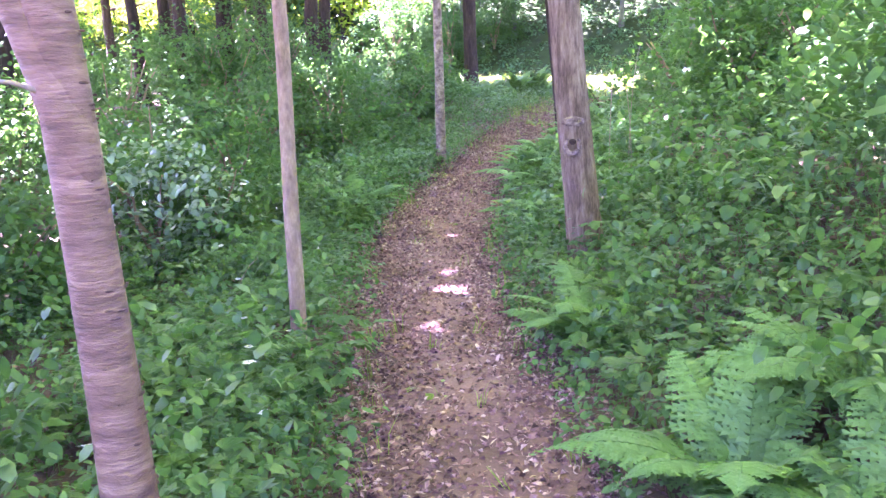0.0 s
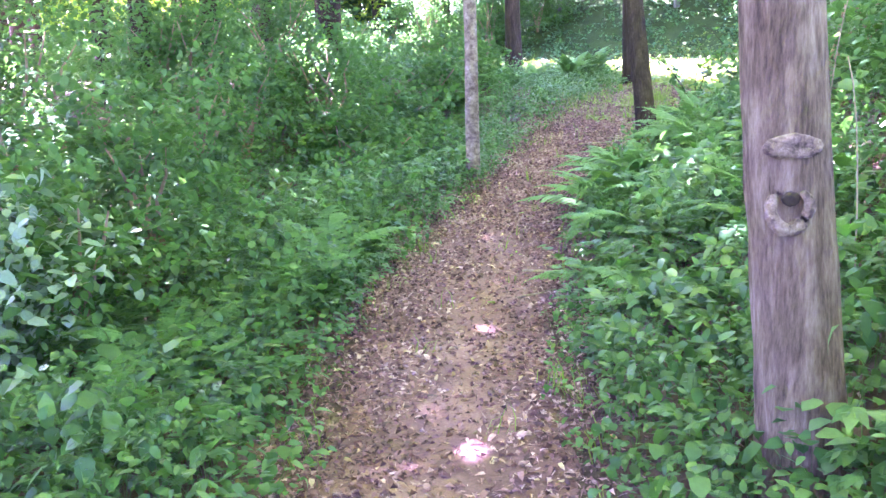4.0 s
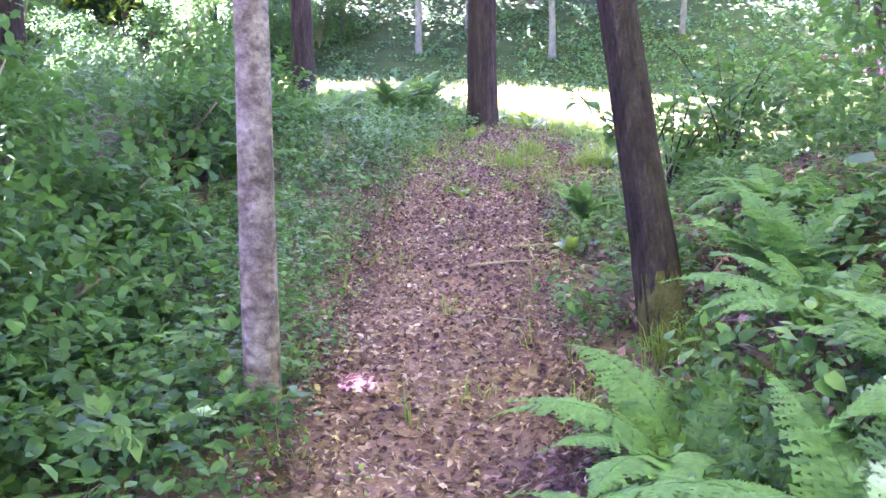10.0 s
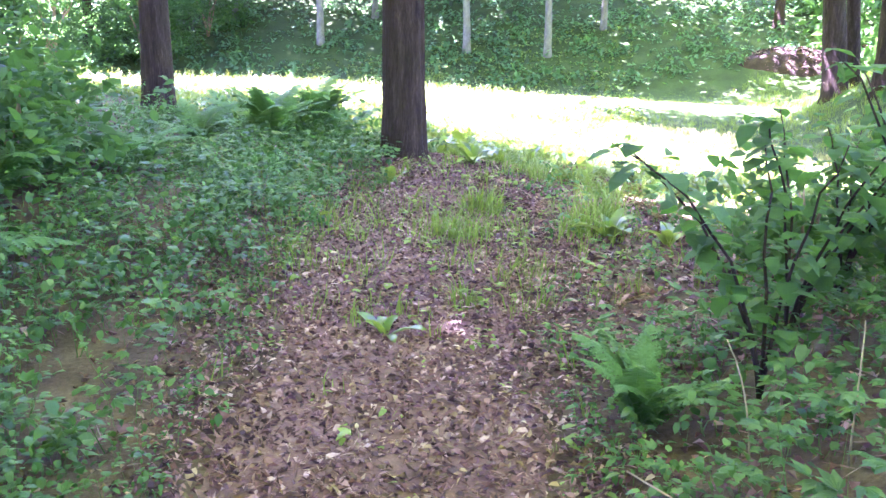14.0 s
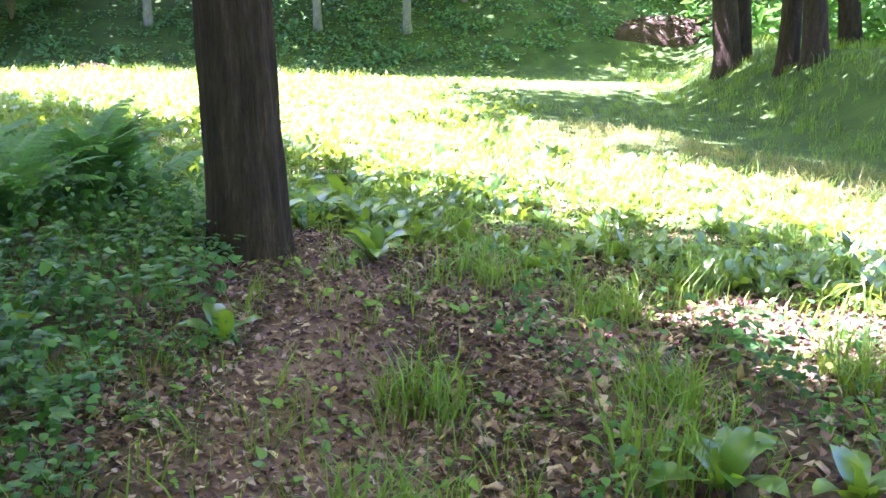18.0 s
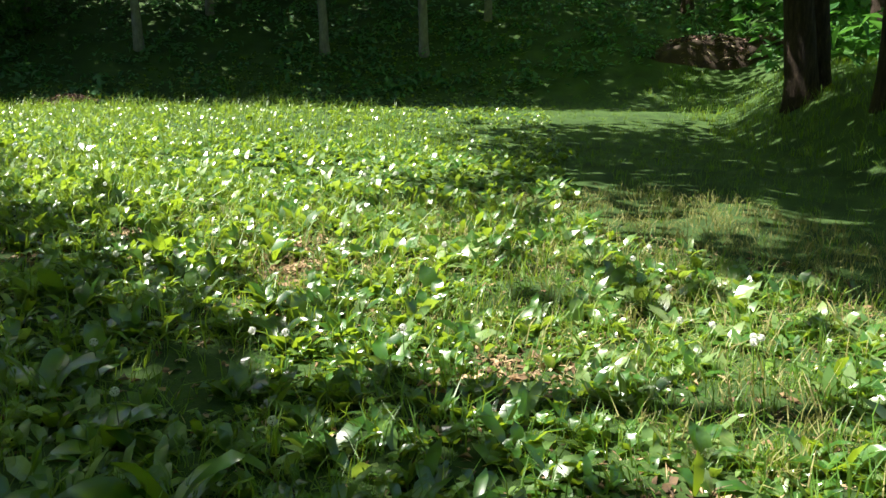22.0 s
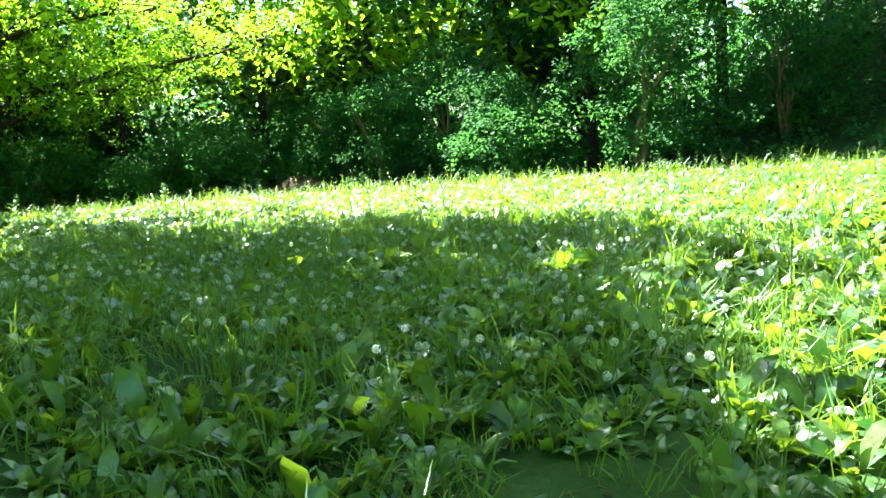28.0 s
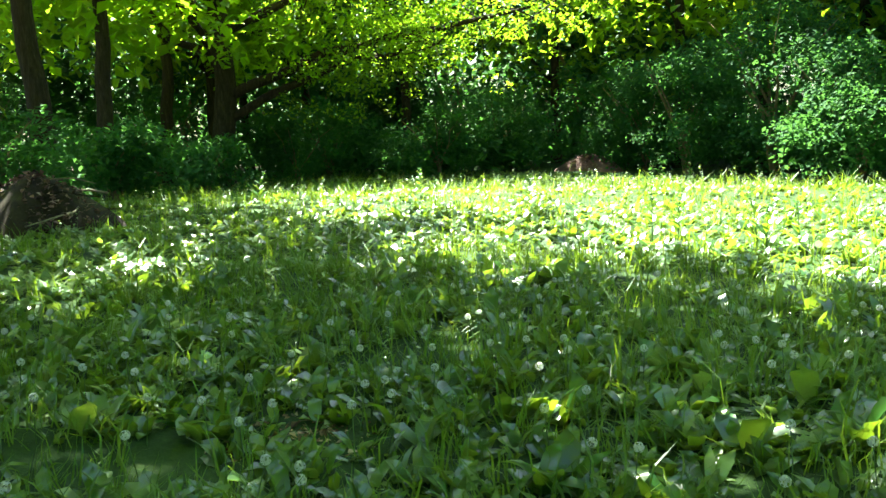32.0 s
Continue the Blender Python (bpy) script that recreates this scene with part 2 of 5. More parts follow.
# pale because sunlight on the leaves is put into their colour
M_SUNLIT_LEAF = leaf_mat("sun_paled_leaf", (0.07, 0.14, 0.07), (0.13, 0.22, 0.12), (0.25, 0.33, 0.22), (0.2, 0.4, 0.1), 0.25, 0.35, 0.6)
M_STEM = leaf_mat("green_stem", (0.05, 0.10, 0.02), (0.10, 0.16, 0.05), (0.2, 0.24, 0.09), (0.2, 0.3, 0.05), 0.1, 0.5)
M_CLOCK = leaf_mat("seed_head", (0.55, 0.55, 0.52), (0.68, 0.68, 0.65), (0.8, 0.8, 0.78), (0.7, 0.7, 0.65), 0.4, 0.8, 0.2)
M_PETAL = leaf_mat("white_petal", (0.6, 0.6, 0.58), (0.75, 0.75, 0.72), (0.85, 0.85, 0.82), (0.7, 0.7, 0.65), 0.3, 0.6, 0.2)

# ---------------------------------------------------------------- mesh helpers
RNG = np.random.default_rng(7)


def mesh_np(name, v, f, mat, smooth=False):
    """A mesh of triangles from arrays."""
    me = bpy.data.meshes.new(name)
    v = np.asarray(v, dtype=np.float32)
    f = np.asarray(f, dtype=np.int32)
    me.vertices.add(len(v))
    me.vertices.foreach_set("co", v.ravel())
    me.loops.add(f.size)
    me.loops.foreach_set("vertex_index", f.ravel())
    me.polygons.add(len(f))
    me.polygons.foreach_set("loop_start", np.arange(0, f.size, 3, dtype=np.int32))
    me.polygons.foreach_set("use_smooth", np.full(len(f), smooth))
    me.materials.append(mat)
    me.update(calc_edges=True)
    return me


def merge(geos):
    vs, fs, n = [], [], 0
    for v, f in geos:
        vs.append(np.asarray(v, float))
        fs.append(np.asarray(f, int) + n)
        n += len(v)
    return np.concatenate(vs), np.concatenate(fs)


def part(name, geo, mat, parent, label="", smooth=False):
    ob = new(name, mesh_np(name, geo[0], geo[1], mat, smooth))
    ob.parent = parent
    return tagged(ob, label)


def empty(name, x, y, z):
    ob = new(name)
    ob.location = (x, y, z)
    return ob


def rot_z(a):
    c, s = np.cos(a), np.sin(a)
    o, i = np.zeros_like(c), np.ones_like(c)
    return np.stack([np.stack([c, -s, o], -1), np.stack([s, c, o], -1), np.stack([o, o, i], -1)], -2)


def rot_x(a):
    c, s = np.cos(a), np.sin(a)
    o, i = np.zeros_like(c), np.ones_like(c)
    return np.stack([np.stack([i, o, o], -1), np.stack([o, c, -s], -1), np.stack([o, s, c], -1)], -2)


def scatter(tpls, pts, size, tilt=0.25, full=False):
    """Copies of the templates at the points, turned and sized at random, as one soup of triangles."""
    pts = np.asarray(pts, float)
    n = len(pts)
    size = np.broadcast_to(np.asarray(size, float), (n,))
    r = rot_z(RNG.uniform(0, 2 * np.pi, n))
    r = r @ rot_x(RNG.uniform(-np.pi, np.pi, n) if full else RNG.normal(0, tilt, n))
    if full:
        r = r @ rot_z(RNG.uniform(0, 2 * np.pi, n))
    else:
        r = r @ rot_z(RNG.uniform(0, 2 * np.pi, n))
    pick = RNG.integers(0, len(tpls), n)
    geos = []
    for k, (tv, tf) in enumerate(tpls):
        m = np.nonzero(pick == k)[0]
        if not len(m):
            continue
        v = np.einsum("nij,vj->nvi", r[m], tv) * size[m][:, None, None] + pts[m][:, None, :]
        f = tf[None] + (np.arange(len(m)) * len(tv))[:, None, None]
        geos.append((v.reshape(-1, 3), f.reshape(-1, 3)))
    return merge(geos)


def leaf(length, width, segs=2, droop=0.3, fold=0.25, start=(0, 0, 0), pitch=0.5, yaw=0.0, wave=0.0, peak=0.4):
    """One leaf along +y: a folded, drooping blade."""
    t = np.linspace(0, 1, segs + 1)
    w = width * 0.5 * np.where(t < peak, 0.15 + 0.85 * np.sin(t / peak * np.pi / 2), np.cos(np.maximum((t - peak) / (1 - peak), 0) ** 1.6 * np.pi / 2)) + 0.001
    ang = pitch - droop * t * 2
    dl = length / segs
    y = np.concatenate([[0], np.cumsum(np.cos(ang[:-1]) * dl)])
    z = np.concatenate([[0], np.cumsum(np.sin(ang[:-1]) * dl)])
    wv = wave * width * np.sin(t * 9.0)
    v = []
    for i in range(segs + 1):
        v += [(-w[i], y[i], z[i] + fold * w[i] + wv[i]), (0, y[i], z[i]), (w[i], y[i], z[i] + fold * w[i] - wv[i])]
    v = np.array(v)
    f = []
    for i in range(segs):
        a = 3 * i
        f += [(a, a + 1, a + 4), (a, a + 4, a + 3), (a + 1, a + 2, a + 5), (a + 1, a + 5, a + 4)]
    c, s = math.cos(yaw), math.sin(yaw)
    v = v @ np.array([[c, s, 0], [-s, c, 0], [0, 0, 1]]) + np.array(start)
    return v, np.array(f)


def hexleaf(length, width, start=(0, 0, 0), pitch=0.2, yaw=0.0, bend=0.15):
    """A rounded leaf of four triangles."""
    c, s = math.cos(pitch), math.sin(pitch)
    b = bend * length
    v = np.array([(0, 0, 0), (-0.46 * width, 0.26 * length, 0.10 * width), (0.46 * width, 0.26 * length, 0.10 * width),
                  (-0.43 * width, 0.66 * length, 0.06 * width - b * 0.5), (0.43 * width, 0.66 * length, 0.06 * width - b * 0.5), (0, length, -b * 1.3)])
    v = np.column_stack([v[:, 0], v[:, 1] * c - v[:, 2] * s, v[:, 1] * s + v[:, 2] * c])
    cy, sy = math.cos(yaw), math.sin(yaw)
    v = v @ np.array([[cy, sy, 0], [-sy, cy, 0], [0, 0, 1]]) + np.array(start)
    return v, np.array([(0, 2, 1), (1, 2, 4), (1, 4, 3), (3, 4, 5)])


def chip(length, width, fold=0.2):
    """A small far leaf: two triangles."""
    v = np.array([(0, 0, 0), (-width / 2, length * 0.45, fold * width), (0, length, 0), (width / 2, length * 0.45, fold * width)])
    return v, np.array([(0, 2, 1), (0, 3, 2)])


def tube(pts, radii, segs=8, knobs=0.0, seed=0, ridge=0.0):
    """A tapered tube along points."""
    pts = np.asarray(pts, float)
    n = len(pts)
    d = np.gradient(pts, axis=0)
    d /= np.linalg.norm(d, axis=1, keepdims=True)
    ref = np.where(np.abs(d[:, 2:3]) > 0.8, np.array([[1.0, 0, 0]]), np.array([[0, 0, 1.0]]))
    a = np.cross(d, ref)
    a /= np.linalg.norm(a, axis=1, keepdims=True)
    b = np.cross(d, a)
    th = np.arange(segs) * 2 * np.pi / segs
    rg = np.random.default_rng(seed)
    rad = np.asarray(radii, float)[:, None] * (1 + knobs * rg.normal(0, 1, (n, segs)) + ridge * rg.normal(0, 1, (1, segs)))
    v = pts[:, None] + rad[..., None] * (np.cos(th)[None, :, None] * a[:, None] + np.sin(th)[None, :, None] * b[:, None])
    v = np.concatenate([v.reshape(-1, 3), pts[:1], pts[-1:]])
    f = []
    for i in range(n - 1):
        for j in range(segs):
            p, q = i * segs + j, i * segs + (j + 1) % segs
            f += [(p, q, q + segs), (p, q + segs, p + segs)]
    e0, e1 = n * segs, n * segs + 1
    for j in range(segs):
        f += [(e0, (j + 1) % segs, j), (e1, (n - 1) * segs + j, (n - 1) * segs + (j + 1) % segs)]
    return v, np.array(f)


# ---------------------------------------------------------------- the lie of the land
PATH_Y = [-30, 0, 3, 6, 8, 9.5, 11.5, 13, 14.8, 16.7, 18.2, 20.4, 22, 26]
PATH_X = [-0.4, 0.0, 0.02, -0.11, -0.16, 0.03, 0.36, 0.80, 1.22, 1.82, 2.34, 3.25, 4.3, 7.0]
HALF_Y = [0, 5, 7, 9, 11, 13, 16, 18, 21]
HALF_W = [0.47, 0.49, 0.55, 0.64, 0.60, 0.60, 0.70, 0.70, 0.45]
BASE_Y = [-400, -30, 0, 4, 7.5, 9.5, 11.5, 13.5, 16, 19, 22, 26, 31, 40, 50, 60, 400]
BASE_Z = [1.2, 0.4, -0.18, -0.36, -0.5, -0.45, -0.36, -0.28, -0.15, 0.0, 0.06, 0.10, 0.17, 0.02, -0.2, -0.35, -0.5]


def path_x(y):
    y = np.asarray(y, float)
    return sum(np.interp(y + o, PATH_Y, PATH_X) for o in (-0.8, -0.4, 0.0, 0.4, 0.8)) / 5


def half(y):
    """Half the width of the trodden path."""
    return np.interp(y, HALF_Y, HALF_W)


def ease(t):
    t = np.clip(t, 0, 1)
    return t * t * (3 - 2 * t)


def soft(t):
    return np.log1p(np.exp(np.clip(t, -30, 30)))


def land(x, y):
    """Height of the ground."""
    x, y = np.asarray(x, float), np.asarray(y, float)
    z = sum(np.interp(y + o, BASE_Y, BASE_Z) for o in (-1, -0.5, 0, 0.5, 1)) / 5
    off = x - path_x(y)
    wood = 1 - ease((y - 14.0) / 4)
    z = z + wood * (0.95 * ease((off - 0.5) / 2.6) + 0.05 * soft(off - 3.5) * (off < 40))
    z = z - wood * 0.22 * ease((-off - 0.5) / 2.0)
    z = z + 0.22 * np.exp(-((x - 3.2) ** 2 + (y - 21.6) ** 2) / 2.0)
    left = ease((y - 17) / 3) * (1 - ease((y - 28) / 4))
    z = z + left * 0.45 * ease((3.4 - x) / 4)
    z = z - 0.062 * np.minimum(soft(x - 5), 16) * ease((y - 17) / 6) * (1 - 0.6 * ease((y - 33) / 10))
    brow = np.hypot(x - 3.5, y - 27)
    z = z + (1 - ease((x + 1) / 6)) * (0.06 * ease((brow - 12) / 8) - 0.50 * ease((brow - 19) / 7)) * ease((y - 29) / 4)
    u = np.minimum((x - 16.2) * 0.86 - (y - 31) * 0.5, (x - 14.0) * 0.70 - (y - 31) * 0.72)
    z = z + ease((y - 16) / 6) * (1.7 * ease(u / 3.5) + 0.05 * np.minimum(soft(u - 5), 30))
    v = (y - 52) + 0.45 * (x - 15)
    hill = ease((x + 7) / 9)
    z = z + hill * (0.42 * soft((v + 3) * 1.3) / 1.3 - 0.42 * soft((v - 17) * 0.6) / 0.6)
    rough = 0.03 * np.sin(x * 2.3 + 1.1 * np.sin(y * 1.7)) * np.sin(y * 1.9 + 0.7 * np.sin(x * 1.3))
    return z + rough


def land_axis(a, b, c, d, far):
    """Grid lines: close in the middle, half a metre round it, then ever wider."""
    mid = np.concatenate([np.arange(a, b, 0.5), np.arange(b, c, 0.25), np.arange(c, d + 0.01, 0.5)])
    w = 1.0 * 1.35 ** np.arange(20)
    w = np.cumsum(w)
    w = w[w < far]
    return np.concatenate([a - w[::-1], mid, d + w])


gx, gy = land_axis(-34, -4, 7, 46, 900), land_axis(-6, -2, 27, 80, 900)
GX, GY = np.meshgrid(gx, gy)
GZ = land(GX, GY)
gi = np.arange(len(gx) * len(gy)).reshape(len(gy), len(gx))
qa, qb, qc, qd = gi[:-1, :-1].ravel(), gi[:-1, 1:].ravel(), gi[1:, 1:].ravel(), gi[1:, :-1].ravel()
ground = new("ground", mesh_np("ground", np.stack([GX.ravel(), GY.ravel(), GZ.ravel()], 1),
             np.concatenate([np.stack([qa, qb, qc], 1), np.stack([qa, qc, qd], 1)]), M_SOIL, True))
tagged(ground, "dark woodland soil under weeds and grass", "ground", kind="structure")

# the trodden path: a strip with a ragged edge
ys = np.arange(-6, 21.4, 0.12)
pv, pf = [], []
for i, y in enumerate(ys):
    c0 = float(path_x(y))
    h0 = float(half(y))
    wl = h0 + 0.05 * math.sin(y * 2.1) + 0.04 * math.sin(y * 5.3 + 1)
    wr = h0 + 0.05 * math.sin(y * 1.7 + 2) + 0.04 * math.sin(y * 4.7)
    fade = 1 - 0.3 * float(ease((y - 18.5) / 3))
    for k, s in enumerate(np.linspace(-1, 1, 9)):
        x = c0 + (wl if s < 0 else wr) * s * fade
        pv.append((x, y, float(land(x, y)) + 0.012 * (1 - s * s) + 0.004 - (0.012 if abs(s) == 1 else 0)))
        if i and k:
            b = i * 9 + k
            pf += [(b - 10, b - 9, b), (b - 10, b, b - 1)]
path_ob = new("footpath", mesh_np("footpath", pv, pf, M_PATH, True))
tagged(path_ob, "narrow trodden earth footpath strewn with dead leaves", "path", kind="structure")


# turf of the clearing, a sheet just above the soil
mx_, my_ = np.meshgrid(np.arange(-34, 46.1, 0.5), np.arange(17.5, 80.1, 0.5))
inside = mx_ > np.interp(my_, [17.5, 19.5, 21.3, 22.5, 25, 27, 28.5, 30, 33], [7.5, 6.0, 4.9, 4.2, 3.4, 2.0, -2.5, -13, -33]) 
mi = np.arange(mx_.size).reshape(mx_.shape)
ok = inside[:-1, :-1] & inside[1:, 1:] & inside[:-1, 1:] & inside[1:, :-1]
ta, tb, tc, td = mi[:-1, :-1][ok], mi[:-1, 1:][ok], mi[1:, 1:][ok], mi[1:, :-1][ok]
turf_v = np.stack([mx_.ravel(), my_.ravel(), land(mx_, my_).ravel() + 0.03], 1)
turf = new("meadow_turf", mesh_np("meadow_turf", turf_v, np.concatenate([np.stack([ta, tb, tc], 1), np.stack([ta, tc, td], 1)]), M_TURF, True))
tagged(turf, "mossy green turf of the forest clearing", "ground", kind="structure")


def spread(n, x0, x1, y0, y1):
    return np.stack([RNG.uniform(x0, x1, n), RNG.uniform(y0, y1, n)], 1)


def on_land(p, lift=0.0):
    return np.column_stack([p, land(p[:, 0], p[:, 1]) + lift])


def stuff(name, geo, mat, label, category, smooth=False):
    ob = new(name, mesh_np(name, geo[0], geo[1], mat, smooth))
    return tagged(ob, label, category, kind="stuff")


# ---------------------------------------------------------------- trees

# gaps in the canopy through which flecks of sun reach the wood floor: where they fall, and how wide they are
FLECKS = [(-0.13, 5.3, 0.22), (0.12, 5.42, 0.13), (-0.3, 5.5, 0.10), (-0.24, 6.4, 0.13), (-0.02, 6.6, 0.10), (0.33, 3.3, 0.14), (0.2, 3.6, 0.08), (0.85, 5.0, 0.20), (2.3, 6.6, 0.20), (2.0, 6.2, 0.18), (1.7, 5.8, 0.16), (2.6, 7.1, 0.2), (-2.75, 8.3, 0.2), (-2.6, 7.8, 0.15), (-3.0, 8.9, 0.2), (1.9, 15.8, 0.22), (1.7, 15.3, 0.15), (2.15, 17.8, 0.2), (1.5, 16.7, 0.15), (1.2, 14.7, 0.15), (2.1, 16.3, 0.14), (1.0, 15.6, 0.12), (2.6, 18.6, 0.2), (0.6, 13.9, 0.10), (5.5, 19.8, 0.35), (6.0, 19.7, 0.3), (5.0, 19.4, 0.2), (4.9, 20.4, 0.2), (-0.4, 12.2, 0.15), (-1.3, 16.2, 0.3), (-0.6, 17.5, 0.25), (-1.0, 14.6, 0.2), (0.2, 18.4, 0.25)]
rgf = np.random.default_rng(91)
FLECKS = [(x_ + rgf.normal(0, 0.9 * r_), y_ + rgf.normal(0, 0.9 * r_), rgf.uniform(0.045, 0.085) if r_ < 0.3 else 0.75 * r_) for x_, y_, r_ in FLECKS for _ in range(4)]
FLECKS += [(float(path_x(y_)) + rgf.uniform(-0.6, 0.6), y_, rgf.uniform(0.05, 0.09) * (1.1 if y_ > 12 else 0.9)) for y_ in np.concatenate([rgf.uniform(3, 7.5, 50), rgf.uniform(13, 18.6, 60)])]
FLECKS += [(rgf.uniform(-5, 5), rgf.uniform(2.5, 19), rgf.uniform(0.04, 0.09)) for _ in range(110)]
FLECKS += [(rgf.uniform(0.0, 6.0), rgf.uniform(22, 32), rgf.uniform(0.05, 0.14)) for _ in range(150)]
FLECKS += [(rgf.normal(4.9, 0.45), rgf.normal(19.9, 0.45), rgf.uniform(0.06, 0.12)) for _ in range(40)]
SUN_WAY = np.array(SUN_DIR)


SUN_U = np.cross(SUN_WAY, [0.0, 0.0, 1.0])
SUN_U /= np.linalg.norm(SUN_U)
SUN_V = np.cross(SUN_WAY, SUN_U)
FLECK_PTS = np.array([(x_, y_, float(land(x_, y_)) + 0.1) for x_, y_, r_ in FLECKS])
FLECK_R = np.array([r_ for x_, y_, r_ in FLECKS])
FLECK_U, FLECK_V = FLECK_PTS @ SUN_U, FLECK_PTS @ SUN_V


def open_gaps(geo):
    """Takes out the leaves of a crown that stand in the gaps of the canopy."""
    v, f = geo
    c = v[f].mean(1)
    cu, cv = c @ SUN_U, c @ SUN_V
    keep = np.ones(len(f), bool)
    near = (FLECK_U > cu.min() - 1) & (FLECK_U < cu.max() + 1) & (FLECK_V > cv.min() - 1) & (FLECK_V < cv.max() + 1)
    for fu, fv, r_ in zip(FLECK_U[near], FLECK_V[near], FLECK_R[near]):
        keep &= (cu - fu) ** 2 + (cv - fv) ** 2 > r_ * r_
    return v, f[keep]


def crown_clump(n, size, leaf_len, seed, rounded=False):
    """A spray of small leaves round a point."""
    rg = np.random.default_rng(seed)
    geos = []
    for _ in range(n):
        d = rg.normal(0, 1, 3)
        d = d / np.linalg.norm(d) * size * rg.uniform(0.2, 1.0) ** 0.5 * np.array([1, 1, 0.6])
        v, f = (hexleaf if rounded else chip)(leaf_len * rg.uniform(0.7, 1.3), leaf_len * rg.uniform(0.5, 0.8))
        a, b = rg.uniform(0, 2 * np.pi), rg.normal(-0.35, 0.5)
        r = rot_z(np.array(a)) @ rot_x(np.array(b))
        geos.append((v @ r.T + d, f))
    return merge(geos)


CLUMP_FINE = [crown_clump(24, 0.36, 0.10, s, True) for s in range(4)]
CLUMP_FAR = [crown_clump(18, 0.70, 0.30, s + 10) for s in range(4)]
CLUMP_BIG = [crown_clump(16, 1.10, 0.46, s + 20) for s in range(4)]
CLUMP_LEAFY = [crown_clump(22, 0.50, 0.17, s + 30) for s in range(4)]
CLUMP_SHRUB = [crown_clump(40, 0.46, 0.135, s + 50) for s in range(5)]
CLUMP_MED = [crown_clump(28, 0.36, 0.082, s + 70, True) for s in range(5)]
CLUMP_TOP = [crown_clump(14, 0.60, 0.30, s + 40) for s in range(4)]


def crown_points(n, centre, radius, seed, gaps=0.35, shell=0.55):
    """Points of a crown with an uneven outline and holes."""
    rg = np.random.default_rng(seed)
    d = rg.normal(0, 1, (n * 3, 3))
    d /= np.linalg.norm(d, axis=1, keepdims=True)
    rr = rg.uniform(shell, 1, n * 3) ** 0.6
    ph = rg.uniform(0, 6.28, 6)
    lump = 1 + 0.22 * np.sin(3 * d[:, 0] + ph[0]) * np.sin(3.3 * d[:, 1] + ph[1]) + 0.16 * np.sin(6 * d[:, 2] + ph[2]) * np.sin(5 * d[:, 0] + ph[3])
    p = d * (rr * lump)[:, None]
    hole = np.sin(5.5 * p[:, 0] + ph[4]) * np.sin(5.0 * p[:, 1] + ph[5]) * np.sin(6.0 * p[:, 2] + ph[0])
    p = p[hole > -1 + gaps * 2.0 - 0.9][:n]
    return np.asarray(centre) + p * np.asarray(radius)


def billow_points(n, r, h, seed):
    """Points of a shrub made of many rounded billows, thick at their outer faces."""
    rg = np.random.default_rng(seed)
    m = 11
    a, u = rg.uniform(0, 6.28, m), rg.uniform(0, 1, m) ** 0.5
    cz = rg.uniform(0.22, 0.80, m) * h
    cx, cy = np.cos(a) * u * r * 0.72, np.sin(a) * u * r * 0.72
    br = r * rg.uniform(0.30, 0.52, m) * (1.1 - 0.35 * cz / h)
    k = rg.integers(0, m, n)
    d = rg.normal(0, 1, (n, 3))
    d[:, 2] = np.abs(d[:, 2]) * np.where(rg.uniform(0, 1, n) < 0.75, 1, -1)
    d /= np.linalg.norm(d, axis=1, keepdims=True)
    rr = rg.uniform(0.55, 1.0, n) ** 0.4
    p = np.stack([cx, cy, cz], 1)[k] + d * (br[k] * rr)[:, None] * np.array([1, 1, 0.85])
    low = rg.uniform(0, 1, n) < 0.18
    p[low, 2] = rg.uniform(0.1, 0.4, low.sum()) * h
    return p


def trunk_points(x, y, height, lean, bend, n, seed, sink=0.15):
    rg = np.random.default_rng(seed)
    z0 = float(land(x, y)) - sink
    t = np.linspace(0, 1, n) ** 1.5
    w = bend * np.cumsum(rg.normal(0, 1, (n, 2)), axis=0) * np.minimum(t * 4, 1)[:, None]
    return np.column_stack([x + lean[0] * t * height + w[:, 0], y + lean[1] * t * height + w[:, 1], z0 + t * (height + sink)]), t


